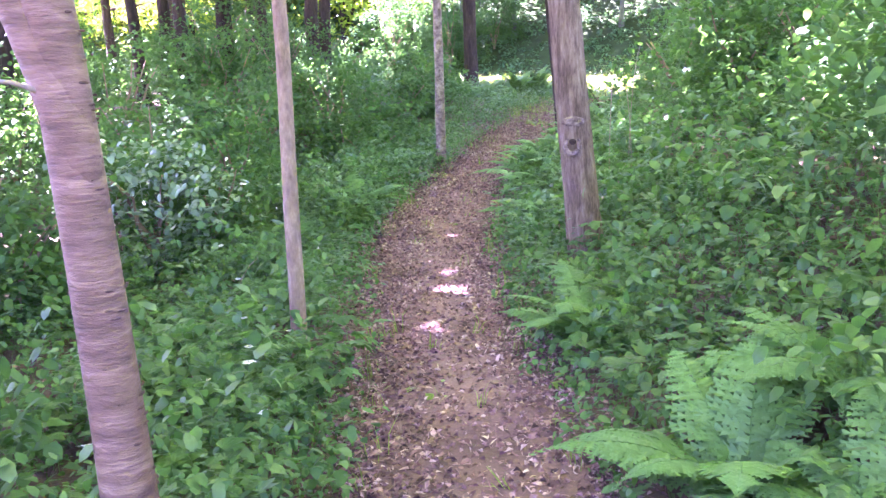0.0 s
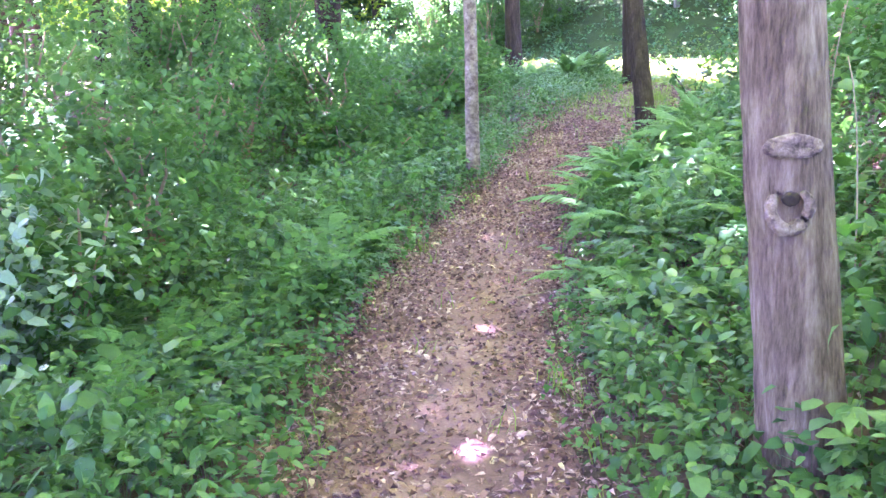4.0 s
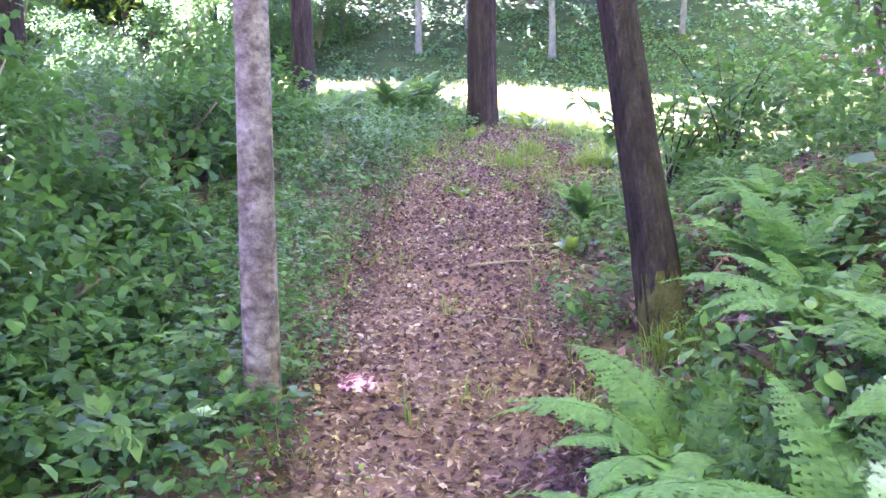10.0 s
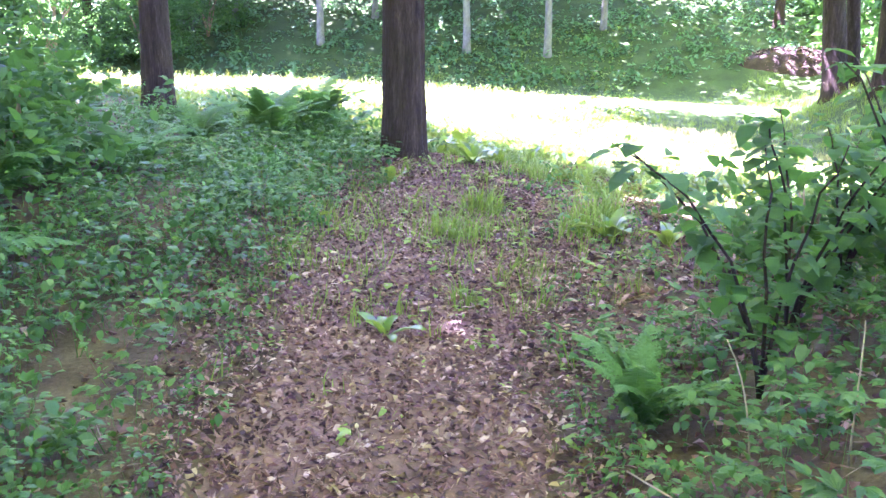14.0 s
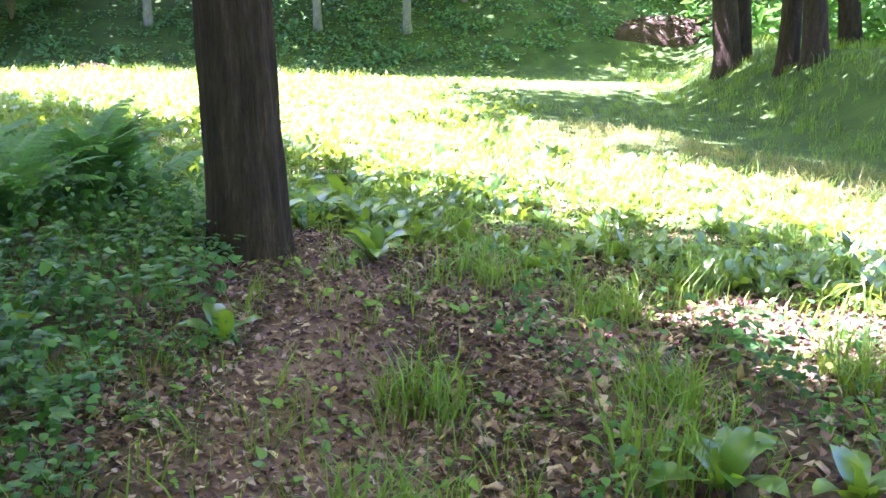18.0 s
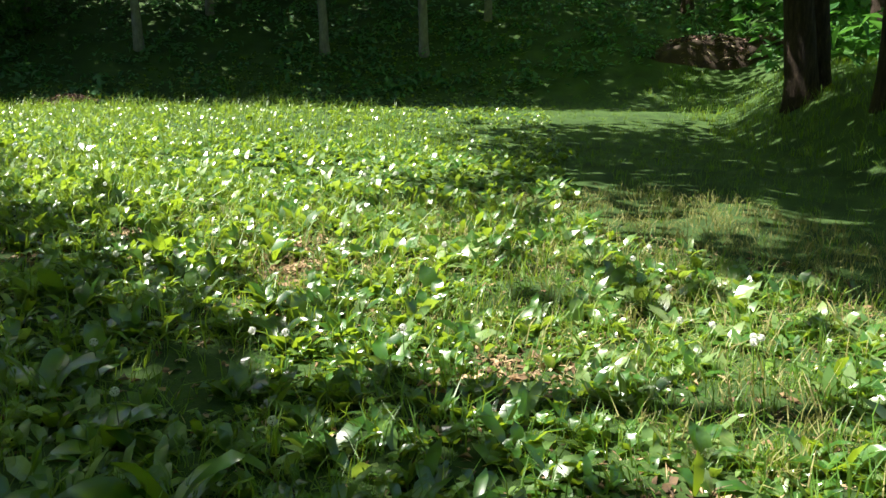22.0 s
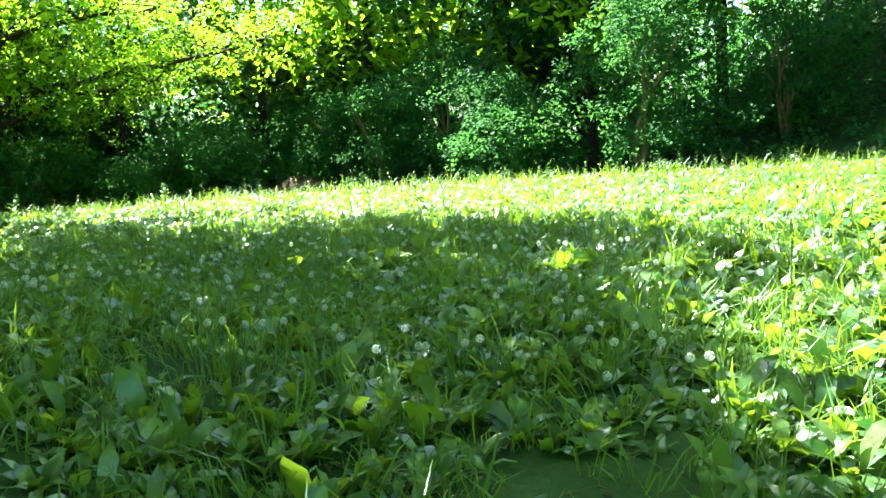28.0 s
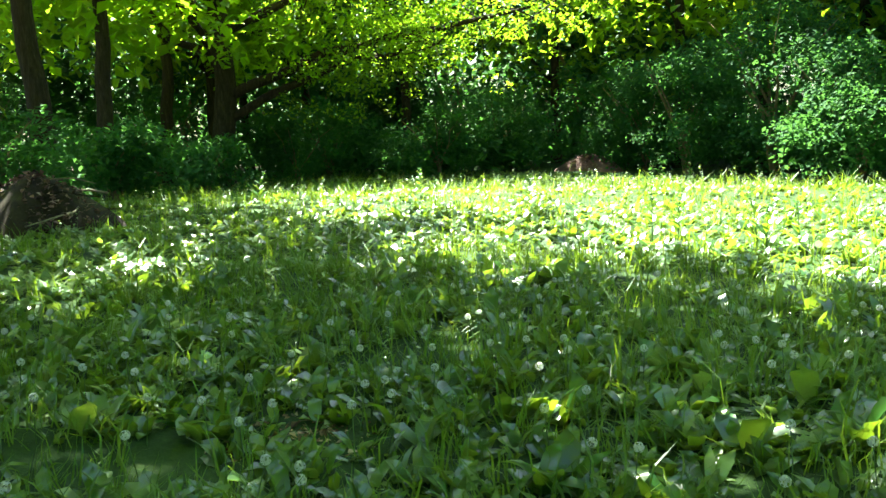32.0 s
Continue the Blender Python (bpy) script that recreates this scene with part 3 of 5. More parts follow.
def tree(name, x, y, dia, height, lean=(0, 0), crown=None, clump=None, n_clump=300, bark=None, mat=None, seed=1, label="", limbs=5, flare=1.4, segs=12, bend=0.03, knobs=0.03, group="", shift=(0, 0), ridge=0.0):
    """A tree: tapered trunk with limbs, and a crown of small leaves. crown: (height of the middle, radius across, radius up)."""
    bark, mat = bark or M_BARK_OAK, mat or M_CROWN
    pts, t = trunk_points(x, y, height, lean, bend, 18 if not ridge else 60, seed)
    org = pts[0].copy()
    root = empty(name, *org)
    rad = dia / 2 * (1 - 0.75 * t) * (1 + (flare - 1) * np.exp(-t * height / 0.28))
    part("trunk", tube(pts - org, rad, segs, knobs, seed, ridge), bark, root, "", True)
    pts, rad, t = (pts[::3], rad[::3], t[::3]) if ridge else (pts, rad, t)
    rg = np.random.default_rng(seed + 50)
    if crown:
        cz, cr, ch = crown
        low = min(12, max(3, int(np.searchsorted(t, (cz - ch) / height))))
        cc = np.array([pts[-4][0] + shift[0], pts[-4][1] + shift[1], org[2] + cz])
        for k in range(limbs):
            i = int(rg.integers(low, 16))
            a = rg.uniform(0, 6.28)
            end = cc + np.array([math.cos(a) * cr * 0.75, math.sin(a) * cr * 0.75, rg.uniform(-0.5, 0.6) * ch])
            q = [pts[i] * (1 - s) + end * s + np.array([0, 0, 0.25 * ch * s * (1 - s)]) + rg.normal(0, 0.03 * cr, 3) * (0 < s < 1) for s in np.linspace(0, 1, 7)]
            part("limb", tube(np.array(q) - org, np.linspace(rad[i] * 0.55, 0.015, 7), 6, 0.03, k), bark, root, "", True)
        cpts = crown_points(n_clump, cc, (cr, cr, ch), seed + 9)
        g = scatter(clump or CLUMP_FAR, cpts, rg.uniform(0.7, 1.3, len(cpts)), 0.5)
        if y < 33 and abs(x) < 16:
            g = open_gaps(g)
        part("crown", (g[0] - org, g[1]), mat, root)
    return tagged(root, label, "tree", group)


def bush(name, x, y, r, h, n, clump=None, mat=None, seed=1, label="", lift=0.0, group="", stems=5, billow=False):
    """A shrub: stems from the ground and a lumpy mass of leaves down to the ground."""
    z0 = float(land(x, y))
    root = empty(name, x, y, z0)
    rg = np.random.default_rng(seed)
    for k in range(stems):
        a = rg.uniform(0, 6.28)
        q = [np.array([math.cos(a) * r * 0.6 * s * s, math.sin(a) * r * 0.6 * s * s, -0.1 + h * 0.85 * s]) + rg.normal(0, 0.02 * h, 3) * (s > 0) for s in np.linspace(0, 1, 6)]
        part("stem", tube(q, np.linspace(0.02 + 0.012 * h, 0.006, 6), 5, 0.03, k), M_BARK_GREY, root, "", True)
    c = billow_points(n, r, h, seed + 3) if billow else crown_points(n, (0, 0, h * 0.5 + lift), (r, r, h * 0.52), seed + 3, 0.3, 0.35)
    c = c[c[:, 2] > 0.05]
    g = scatter(clump or CLUMP_FINE, c, rg.uniform(0.7, 1.25, len(c)), 0.5)
    part("foliage", g, mat or M_BUSH, root, "", True)
    return tagged(root, label, "bush", group)


# trees beside the path
L_BAND = "slender young tree with smooth brown banded bark beside the path"
tree("cherry_tree", -0.885, 2.05, 0.145, 8.0, (-0.046, 0.04), (8.5, 2.2, 1.6), CLUMP_TOP, 120, M_BARK_BAND, seed=3, label=L_BAND, limbs=4, flare=1.15, bend=0.012, segs=20, knobs=0.015)
tree("young_tree", -0.955, 5.11, 0.10, 9.0, (0.02, 0.0), (8.5, 2.0, 1.8), CLUMP_TOP, 110, M_BARK_GREY, seed=4, label="thin straight young tree with pale grey-brown bark", limbs=4, flare=1.1, bend=0.008, segs=14, knobs=0.012)
tree("young_tree", 0.08, 13.3, 0.155, 10.0, (0.005, 0.02), (9.5, 2.4, 2.0), CLUMP_TOP, 130, M_BARK_MOTTLE, seed=5, label="slim tree with pale mottled grey bark beside the path", limbs=4, flare=1.1, bend=0.01, segs=16, knobs=0.015)
tree("oak_tree", 1.08, 6.55, 0.262, 12.0, (-0.09, 0.03), (11.0, 3.4, 2.5), CLUMP_TOP, 260, M_BARK_RIDGE, seed=6, label="grey-brown tree with knots on its trunk and ivy at its foot", limbs=5, flare=1.3, bend=0.004, segs=44, knobs=0.018, ridge=0.022)
tree("oak_tree", 2.0, 13.42, 0.215, 11.0, (-0.03, 0.40), (11.0, 2.6, 2.2), CLUMP_TOP, 200, M_BARK_OAK, seed=7, label="dark leaning tree with furrowed bark and a mossy foot", limbs=5, flare=1.35, bend=0.0015, segs=48, knobs=0.022, ridge=0.035, shift=(-2.5, -3.0))
# next two crowns are set high, out of view, to shade the east side
tree("oak_tree", 1.25, 26.2, 0.40, 24.0, (0.02, 0.0), (21.0, 4.2, 3.0), CLUMP_BIG, 300, M_BARK_OAK, seed=8, label="dark furrowed tree trunk at the edge of the clearing", limbs=6, shift=(2.0, 3.0))
tree("oak_tree", 3.32, 21.5, 0.40, 24.0, (-0.01, 0.02), (20.0, 5.0, 3.2), CLUMP_BIG, 380, M_BARK_OAK, seed=9, label="stout dark tree with furrowed bark at the path's end", limbs=6, segs=56, flare=1.3, bend=0.006, knobs=0.018, ridge=0.03, shift=(1.5, 3.0))
# third tree's crown is enlarged and shifted, out of view, to shade right-hand bushes
for k, (x, y, d, ln) in enumerate([(-6.15, 19.2, 0.28, (-0.03, 0)), (-5.85, 19.9, 0.30, (0.06, 0)), (-7.0, 14.5, 0.72, (-0.02, 0)), (-5.8, 8.2, 0.26, (0.04, 0)), (-6.2, 10.8, 0.28, (0.04, 0)), (-5.6, 5.0, 0.26, (0.03, 0)), (-2.4, 20.7, 0.3, (0, 0)), (5.5, 9.5, 0.25, (0, 0)), (7.5, 4, 0.3, (0, 0)), (9, 14, 0.3, (0, 0)), (-8, 4, 0.35, (0, 0)), (-5, -3, 0.3, (0, 0)), (4, -4, 0.3, (0, 0)), (-10, 24, 0.4, (0, 0)), (12, 8, 0.35, (0, 0)), (-12.5, 30, 0.4, (0, 0)), (-4.5, 16.5, 0.28, (0, 0)), (-11, 18, 0.35, (0, 0)), (-9, 9, 0.3, (0, 0)), (-5.2, 1.6, 0.25, (0, 0)), (-6.0, 6.0, 0.25, (0, 0)), (-6.5, -1.0, 0.25, (0, 0))]):
    tree("woodland_tree", x, y, d, 12.0, ln, (10.0, 4.8 if k == 2 else 3.8, 3.4), CLUMP_BIG, 230 if k == 2 else 135, M_BARK_OAK, seed=20 + k, label="dark woodland tree standing among dense undergrowth", limbs=4, group="trees beside the path", shift=(4.5, 0.0) if k == 2 else (0, 0))

# tall unseen trees, added leaning out at the wood's edge to shade near meadow
for k, (x, y, sx, sy) in enumerate([(-4.4, 24.2, 0.1, 0.3), (-5.4, 27.6, 0.2, 0.6), (-6.0, 31.0, 0.0, 1.0), (-8.8, 32.0, 2.7, 3.2), (-11.5, 33.0, -0.5, 4.6), (-4.6, 20.4, 0.0, 0.0), (-3.0, 23.4, 0.8, 0.9)]):
    tree("woodland_tree", x, y, 0.4, 13.0, (0.0, 0), (10.5, (4.0, 4.0, 4.3, 4.2, 4.2, 4.3, 2.3)[k], 3.2), CLUMP_BIG, (300, 255, 250, 200, 110, 230, 90)[k], M_BARK_OAK, M_SHADE, seed=600 + k, label="unseen tall dark tree added to shade the near meadow", limbs=5, group="trees beside the path", shift=(sx, sy))

# trees on the bank at the clearing's east side
# crowns pushed west above view to shade the grass; farther oaks add shade
for k, (x, y, d, ln) in enumerate([(20.9, 34.9, 0.75, (-0.14, 0)), (21.6, 35.0, 0.45, (-0.10, 0)), (19.0, 31.3, 0.50, (-0.05, 0)), (18.8, 30.4, 0.55, (-0.12, 0)), (22.0, 31.9, 0.55, (-0.25, 0)), (28.2, 35.3, 0.7, (-0.05, 0)), (19.3, 28.6, 0.36, (-0.05, 0)), (25, 29, 0.5, (-0.05, 0)), (30, 40, 0.6, (0, 0)), (33, 33, 0.6, (0, 0)), (34, 46, 0.5, (0, 0)), (38, 40, 0.5, (0, 0)), (31, 50, 0.5, (0, 0)), (41, 50, 0.5, (0, 0))]):
    tree("oak_tree", x, y, d, 16.0, ln, (10.0, 6.5, 4.2), CLUMP_BIG, 135, M_BARK_OAK, seed=40 + k, label="dark leaning oak on the grassy bank", limbs=5, group="trees on the east bank", shift=(-6.8, 1.0) if k < 6 else (-3.5, 0.5))

# trees on the north bank
rg = np.random.default_rng(5)
# crowns shifted above view to shade the bank; fifth moved off the brush pile
for k, (x, y) in enumerate([(9.5, 55.9), (15.8, 52.9), (19.2, 51.3), (12.7, 58), (23, 53), (6, 60), (17, 60), (26, 57), (2.5, 61), (11, 66), (20, 66), (-2, 66), (29, 62), (3, 71), (15, 73), (24, 73)]):
    tree("bank_tree", x, y, 0.36 if k < 3 else 0.32, 16.0, (rg.normal(0, 0.02), 0), (10.0, 5.2, 4.2), CLUMP_BIG, 215, M_BARK_PALE, M_SHADE, seed=60 + k, label="slim grey-barked tree on the wooded bank", limbs=4, group="trees on the north bank", shift=(-6.0, 1.0) if k == 4 else (-2.0, -1.5))

# big oaks at the west side
for k, (x, y, d, ln, cz, cr) in enumerate([(-24.0, 44.8, 0.85, (0.03, 0.0), 8.5, 6.0), (-20.6, 39.6, 0.5, (-0.04, 0), 9.0, 4.2), (-16.6, 36.6, 0.55, (0.02, 0), 9.5, 4.0), (-27.0, 44.4, 0.5, (0, 0), 9, 5.0), (-28, 38, 0.6, (0, 0), 8.5, 6.0), (-30, 48, 0.6, (0, 0), 8.5, 6.0)]):
    oak = tree("oak_tree", x, y, d, 13.0, ln, (cz, cr, 4.6), CLUMP_BIG, int((20 if k == 0 else 32) * cr), M_BARK_OAK, seed=90 + k, label="spreading oak with bright sunlit spring leaves", limbs=8, group="oaks at the clearing's west side", bend=0.06)
    if k == 0:
        # the long low boughs that reach over the meadow
        rgb = np.random.default_rng(77)
        for j, (h0, dx, dy, dz, r0) in enumerate([(3.0, 9.0, 6.8, 2.9, 0.20), (2.2, 5.5, 5.0, 2.6, 0.17), (5.0, 6.5, 4.5, 2.2, 0.16), (4.2, -3.0, 4.0, 2.0, 0.14), (5.5, 4.0, -2.0, 2.5, 0.14)]):
            q = np.array([[dx * u, dy * u, h0 + dz * (1.6 * u - 0.75 * u * u)] for u in np.linspace(0, 1, 10)]) + rgb.normal(0, 0.14, (10, 3)) * np.linspace(0, 1, 10)[:, None]
            q[:, 0] += 0.1
            part("bough", tube(q, np.linspace(r0, 0.035, 10), 8, 0.04, j), M_BARK_OAK, oak, "", True)
            tw = []
            for m in range(4, 10):
                for w in range(3):
                    e = q[m] + rgb.normal(0, 1.0, 3) * np.array([1, 1, 0.7]) + np.array([0, 0, -0.2])
                    tw.append(tube(np.stack([q[m], (q[m] + e) / 2 + rgb.normal(0, 0.12, 3), e]), (0.035, 0.02, 0.008), 4))
            part("twig", merge(tw), M_BARK_OAK, oak)
            c = np.concatenate([q[m] + rgb.normal(0, 1.05, (34, 3)) * np.array([1, 1, 0.75]) + np.array([0, 0, 0.25]) for m in range(4, 10)])
            part("foliage", scatter(CLUMP_LEAFY, c, rgb.uniform(0.6, 1.1, len(c)), 0.5), M_CROWN, oak)

# bushes and trees that wall the clearing in the north-west
for k, (x, y, r, h, n) in enumerate([(-2.2, 52.3, 3.6, 6.5, 330), (-6.5, 52.8, 2.6, 3.8, 220), (-9.5, 54.5, 3.2, 5.5, 260), (-13.0, 55.5, 2.6, 4.5, 220), (1.5, 56.5, 3.0, 5.0, 240), (-17.5, 59, 3.4, 4.2, 240), (-21.0, 55, 3.0, 3.2, 200), (-20, 51, 2.2, 2.6, 150), (-25, 50, 2.6, 3.0, 160), (-29, 45, 3, 3.4, 150), (-23.5, 47.5, 2.2, 2.4, 150), (-26, 42, 2.0, 2.0, 130), (-20.0, 42.0, 1.3, 1.6, 110), (-15.8, 37.6, 1.5, 1.9, 110), (-13.5, 34.5, 1.6, 2.0, 120), (-15.5, 57, 2.4, 3.6, 180), (4.5, 58.5, 2.6, 3.4, 180), (-33, 40, 3, 4, 150)]):
    bush("bush", x, y, r, h, int(n * 1.05), CLUMP_SHRUB, M_HEDGE, 120 + k, "dense dark green bush at the meadow's edge", group="bushes round the clearing", stems=6, billow=True)
for k, (x, y) in enumerate([(-7, 62), (-15, 58.5), (-24, 64), (-29, 52), (-38, 47), (-5, 57), (-9, 60), (-13, 61), (-17, 64), (-1, 60), (-22, 60), (-26, 55), (-30, 58), (-12, 68), (-20, 70), (-34, 52), (-36, 42), (-34, 34), (-28, 31)]):
    tree("edge_tree", x, y, 0.45, 17.0, (0, 0), (10.0, 4.6, 6.5), CLUMP_BIG, 175, M_BARK_OAK, M_CROWN if k in (1, 5, 7, 9, 10, 8, 13) else M_SHRUB, seed=140 + k, label="tall leafy tree behind the bushes", limbs=5, group="trees behind the bushes")

# far woods that close the view all round
ang = RNG.uniform(0, 2 * np.pi, 2800)
rad = 62 + 46 * RNG.uniform(0, 1, 2800)
fx, fy = -2 + rad * np.cos(ang), 28 + rad * np.sin(ang)
fp = np.column_stack([fx, fy, np.zeros(2800)])
fp[:, 2] = land(fx, fy) + 13 * RNG.uniform(0, 1, 2800) ** 1.2
stuff("far_woods", scatter(CLUMP_BIG, fp, RNG.uniform(2.1, 3.9, 2800), 0.5), M_BUSH, "distant wall of green woodland trees", "woods")

p = spread(1500, -50, 3, 50, 82)
p = p[(p[:, 1] > 57) | (p[:, 0] < -19)]
stuff("understory", scatter(CLUMP_BIG, on_land(p, 0.8), RNG.uniform(0.7, 1.3, len(p)), 0.4), M_BUSH, "shady green understory behind the meadow's edge", "woods")

for k, (x, y) in enumerate([(-33, 61), (-38, 56), (-43, 49), (-27, 66), (-47, 42), (-40, 64), (-17, 63), (-22, 62), (-27, 59), (-31, 55), (-34, 49), (-11, 63), (-36, 44), (-5, 62)]):
    bush("thicket_bush", x, y, 4.5, 8.5, 170, CLUMP_BIG, M_SHRUB, 800 + k, "tall dark thicket behind the oaks", group="bushes round the clearing", stems=4, billow=True)

# ---------------------------------------------------------------- undergrowth bushes along the path
UNDER = []
rgu = np.random.default_rng(31)
for k in range(46):
    y = rgu.uniform(1.5, 25)
    side = -1 if k % 5 < 3 else 1
    far = abs(rgu.normal(0, 2.2))
    x = float(path_x(y)) + side * (2.1 + far)
    if side > 0 and y > 10.5 or x > 2.2 and y > 16 or x > -1.8 and y > 17.5:
        continue
    UNDER.append((x + 0.6 * (side > 0), y, rgu.uniform(0.55, 1.0), rgu.uniform(0.7, 1.5) + 0.22 * far))
for k, (x, y, r, h) in enumerate(UNDER):
    bush("sapling_bush", x, y, r, h, int(66 * r * r + 26), CLUMP_MED, M_BUSH, 200 + k, "leafy green undergrowth bush in the shade", group="undergrowth bushes", stems=4)
bush("sapling_bush", 4.5, 17.5, 0.6, 0.75, 40, CLUMP_FINE, M_BUSH, 260, "dark leafy sapling beside the path's bend", group="undergrowth bushes", stems=5)
bush("sapling_bush", 5.3, 16.8, 0.8, 1.2, 60, CLUMP_FINE, M_BUSH, 261, "dark leafy sapling beside the path's bend", group="undergrowth bushes", stems=5)
for k, (x, y, r, h) in enumerate([(-0.9, 16.0, 0.55, 0.8), (-0.5, 18.2, 0.6, 0.9), (0.2, 19.8, 0.55, 0.75), (-1.5, 14.6, 0.6, 0.9), (-0.2, 22.4, 0.7, 1.0)]):
    bush("sapling_bush", x, y, r, h, 46, CLUMP_FINE, M_BUSH, 280 + k, "dark leafy low bush at the wood's edge", group="undergrowth bushes", stems=4)
# this bush's leaf colour is lightened to look sunlit
bush("pale_bush", -2.75, 8.3, 0.75, 1.35, 60, CLUMP_MED, M_SUNLIT_LEAF, 262, "leafy bush with sunlight painted into its pale leaves, among darker undergrowth", stems=4)
for k, (x, y, r, h) in enumerate([(-3.4, 10.5, 1.1, 1.9), (-4.6, 13.0, 1.3, 2.4), (-5.4, 9.0, 1.3, 2.3), (-3.8, 16.2, 1.2, 2.2), (-6.6, 12.0, 1.4, 2.8), (-5.0, 20.5, 1.5, 2.6), (-7.8, 17.0, 1.7, 3.2), (-2.9, 13.4, 1.0, 1.7), (-3.2, 19.2, 1.2, 2.0), (-8.8, 13.5, 1.6, 3.0), (-7.2, 8.0, 1.5, 2.6), (-2.3, 17.6, 0.9, 1.5), (3.6, 9.6, 1.0, 1.5), (4.4, 11.6, 1.2, 1.7), (3.4, 12.4, 0.8, 1.1), (4.6, 14.2, 1.1, 1.5), (5.8, 13.0, 1.3, 2.0), (3.9, 7.2, 1.0, 1.5)]):
    bush("tall_bush", x, y, r, h, int(46 * r * h), CLUMP_MED, M_BUSH, 820 + k, "tall dense leafy bush in the shady wood", group="undergrowth bushes", stems=5, billow=True)

def hazel(x, y, h, n, seed):
    """A sapling of a few arching stems with rounded leaves set along them."""
    rg = np.random.default_rng(seed)
    root = empty("hazel_sapling", x, y, float(land(x, y)) - 0.03)
    for k in range(n):
        a, reach = rg.uniform(0, 6.28), rg.uniform(0.25, 0.6) * h
        q = np.array([(math.cos(a) * reach * u ** 1.6, math.sin(a) * reach * u ** 1.6, h * (u - 0.18 * u ** 3) * 1.1) for u in np.linspace(0, 1, 9)]) + rg.normal(0, 0.012, (9, 3)) * np.linspace(0, 1, 9)[:, None]
        stem = part("stem", tube(q, np.linspace(0.009, 0.003, 9), 6, 0.03, k), M_BARK_OAK, root, "", True)
        lv = []
        for j in range(26):
            u = 0.25 + 0.75 * j / 25
            i = min(7, int(u * 8))
            c = q[i] + (q[i + 1] - q[i]) * (u * 8 - i)
            ll = rg.uniform(0.075, 0.12)
            lv.append(hexleaf(ll, ll * rg.uniform(0.75, 0.95), c + rg.normal(0, 0.03, 3), rg.normal(-0.1, 0.35), rg.uniform(0, 6.28), 0.25))
        part("foliage", merge(lv), M_BUSH, stem)
    return tagged(root, "dark round-leaved hazel sapling beside the path's bend", "sapling", "hazel saplings")


for k, (x, y, h, n) in enumerate([(3.15, 16.15, 1.1, 4), (3.55, 16.5, 1.15, 5), (3.9, 16.2, 1.25, 5), (4.3, 17.0, 1.05, 5)]):
    hazel(x, y, h, n, 900 + k)

# ---------------------------------------------------------------- plants of the wood floor


def weed(seed, n=8, h=0.30, ll=0.085, wide=0.9, loose=0.3):
    rg = np.random.default_rng(seed)
    geos = []
    for k in range(n):
        a, hz = rg.uniform(0, 6.28), h * rg.uniform(0.15, 1.0)
        rr = rg.uniform(0.02, 0.05 + 0.3 * h)
        sz = ll * rg.uniform(0.55, 1.35)
        geos.append(hexleaf(sz, sz * wide * rg.uniform(0.6, 1.1), (-math.sin(a) * rr, math.cos(a) * rr, hz), rg.normal(0.05, loose), a + rg.normal(0, 0.6), rg.uniform(0.05, 0.4)))
    for k in range(2):
        a = rg.uniform(0, 6.28)
        b = np.array([(0, 0, -0.02), (0.004, 0.0, -0.02), (math.cos(a) * 0.08, math.sin(a) * 0.08, h * 0.9)])
        geos.append((b, np.array([(0, 1, 2)])))
    return merge(geos)


def lobed(seed, n=8, h=0.36, ll=0.082):
    """Maple-like seedlings: each leaf of five pointed lobes."""
    rg = np.random.default_rng(seed)
    geos = []
    for k in range(n):
        a, hz, rr, pt = rg.uniform(0, 6.28), h * rg.uniform(0.35, 1.0), rg.uniform(0.03, 0.14), rg.normal(0.0, 0.35)
        st = (-math.sin(a) * rr, math.cos(a) * rr, hz)
        sz = ll * rg.uniform(0.7, 1.25)
        for da, sc in ((-1.35, 0.55), (-0.68, 0.85), (0, 1.0), (0.68, 0.85), (1.35, 0.55)):
            v, f = chip(sz * sc, sz * 0.5 * sc, 0.15)
            v = v @ rot_x(np.array(pt)).T @ rot_z(np.array(a + da)).T + np.array(st)
            geos.append((v, f))
    geos.append((np.array([(0, 0, -0.02), (0.006, 0.0, -0.02), (0.02, 0.02, h * 0.95)]), np.array([(0, 1, 2)])))
    return merge(geos)


def sprig(seed, n=18, h=0.7):
    """A tall leafy stem."""
    rg = np.random.default_rng(seed)
    geos = []
    bx, by = rg.normal(0, 0.14, 2)
    for k in range(n):
        s = (k + 1) / n
        a = k * 2.4 + rg.uniform(-0.5, 0.5)
        l = 0.072 * (1.15 - 0.55 * s) * rg.uniform(0.7, 1.25)
        geos.append(hexleaf(l, l * rg.uniform(0.45, 0.7), (bx * s * s, by * s * s, h * (0.12 + 0.88 * s)), rg.normal(0.15, 0.35), a, 0.25))
    geos.append((np.array([(0, 0, -0.02), (0.008, 0, -0.02), (bx, by, h)]), np.array([(0, 1, 2)])))
    return merge(geos)


def rosette(seed, n=7, ll=0.165, w=0.066, near=True):
    rg = np.random.default_rng(seed)
    geos = []
    for _ in range(n):
        l, ww, pt, yw, st = ll * rg.uniform(0.6, 1.4), w * rg.uniform(0.6, 1.4), rg.uniform(0.5, 1.4), rg.uniform(0, 6.28), (*rg.normal(0, 0.025, 2), 0.01)
        if near:
            geos.append(leaf(l, ww, 3, rg.uniform(0.25, 0.75), 0.3, st, pt, yw, 0.16, 0.5))
        else:
            geos.append(hexleaf(l, ww * 1.05, (st[0], st[1], 0.03), pt * 0.95, yw, 0.4))
    return merge(geos)


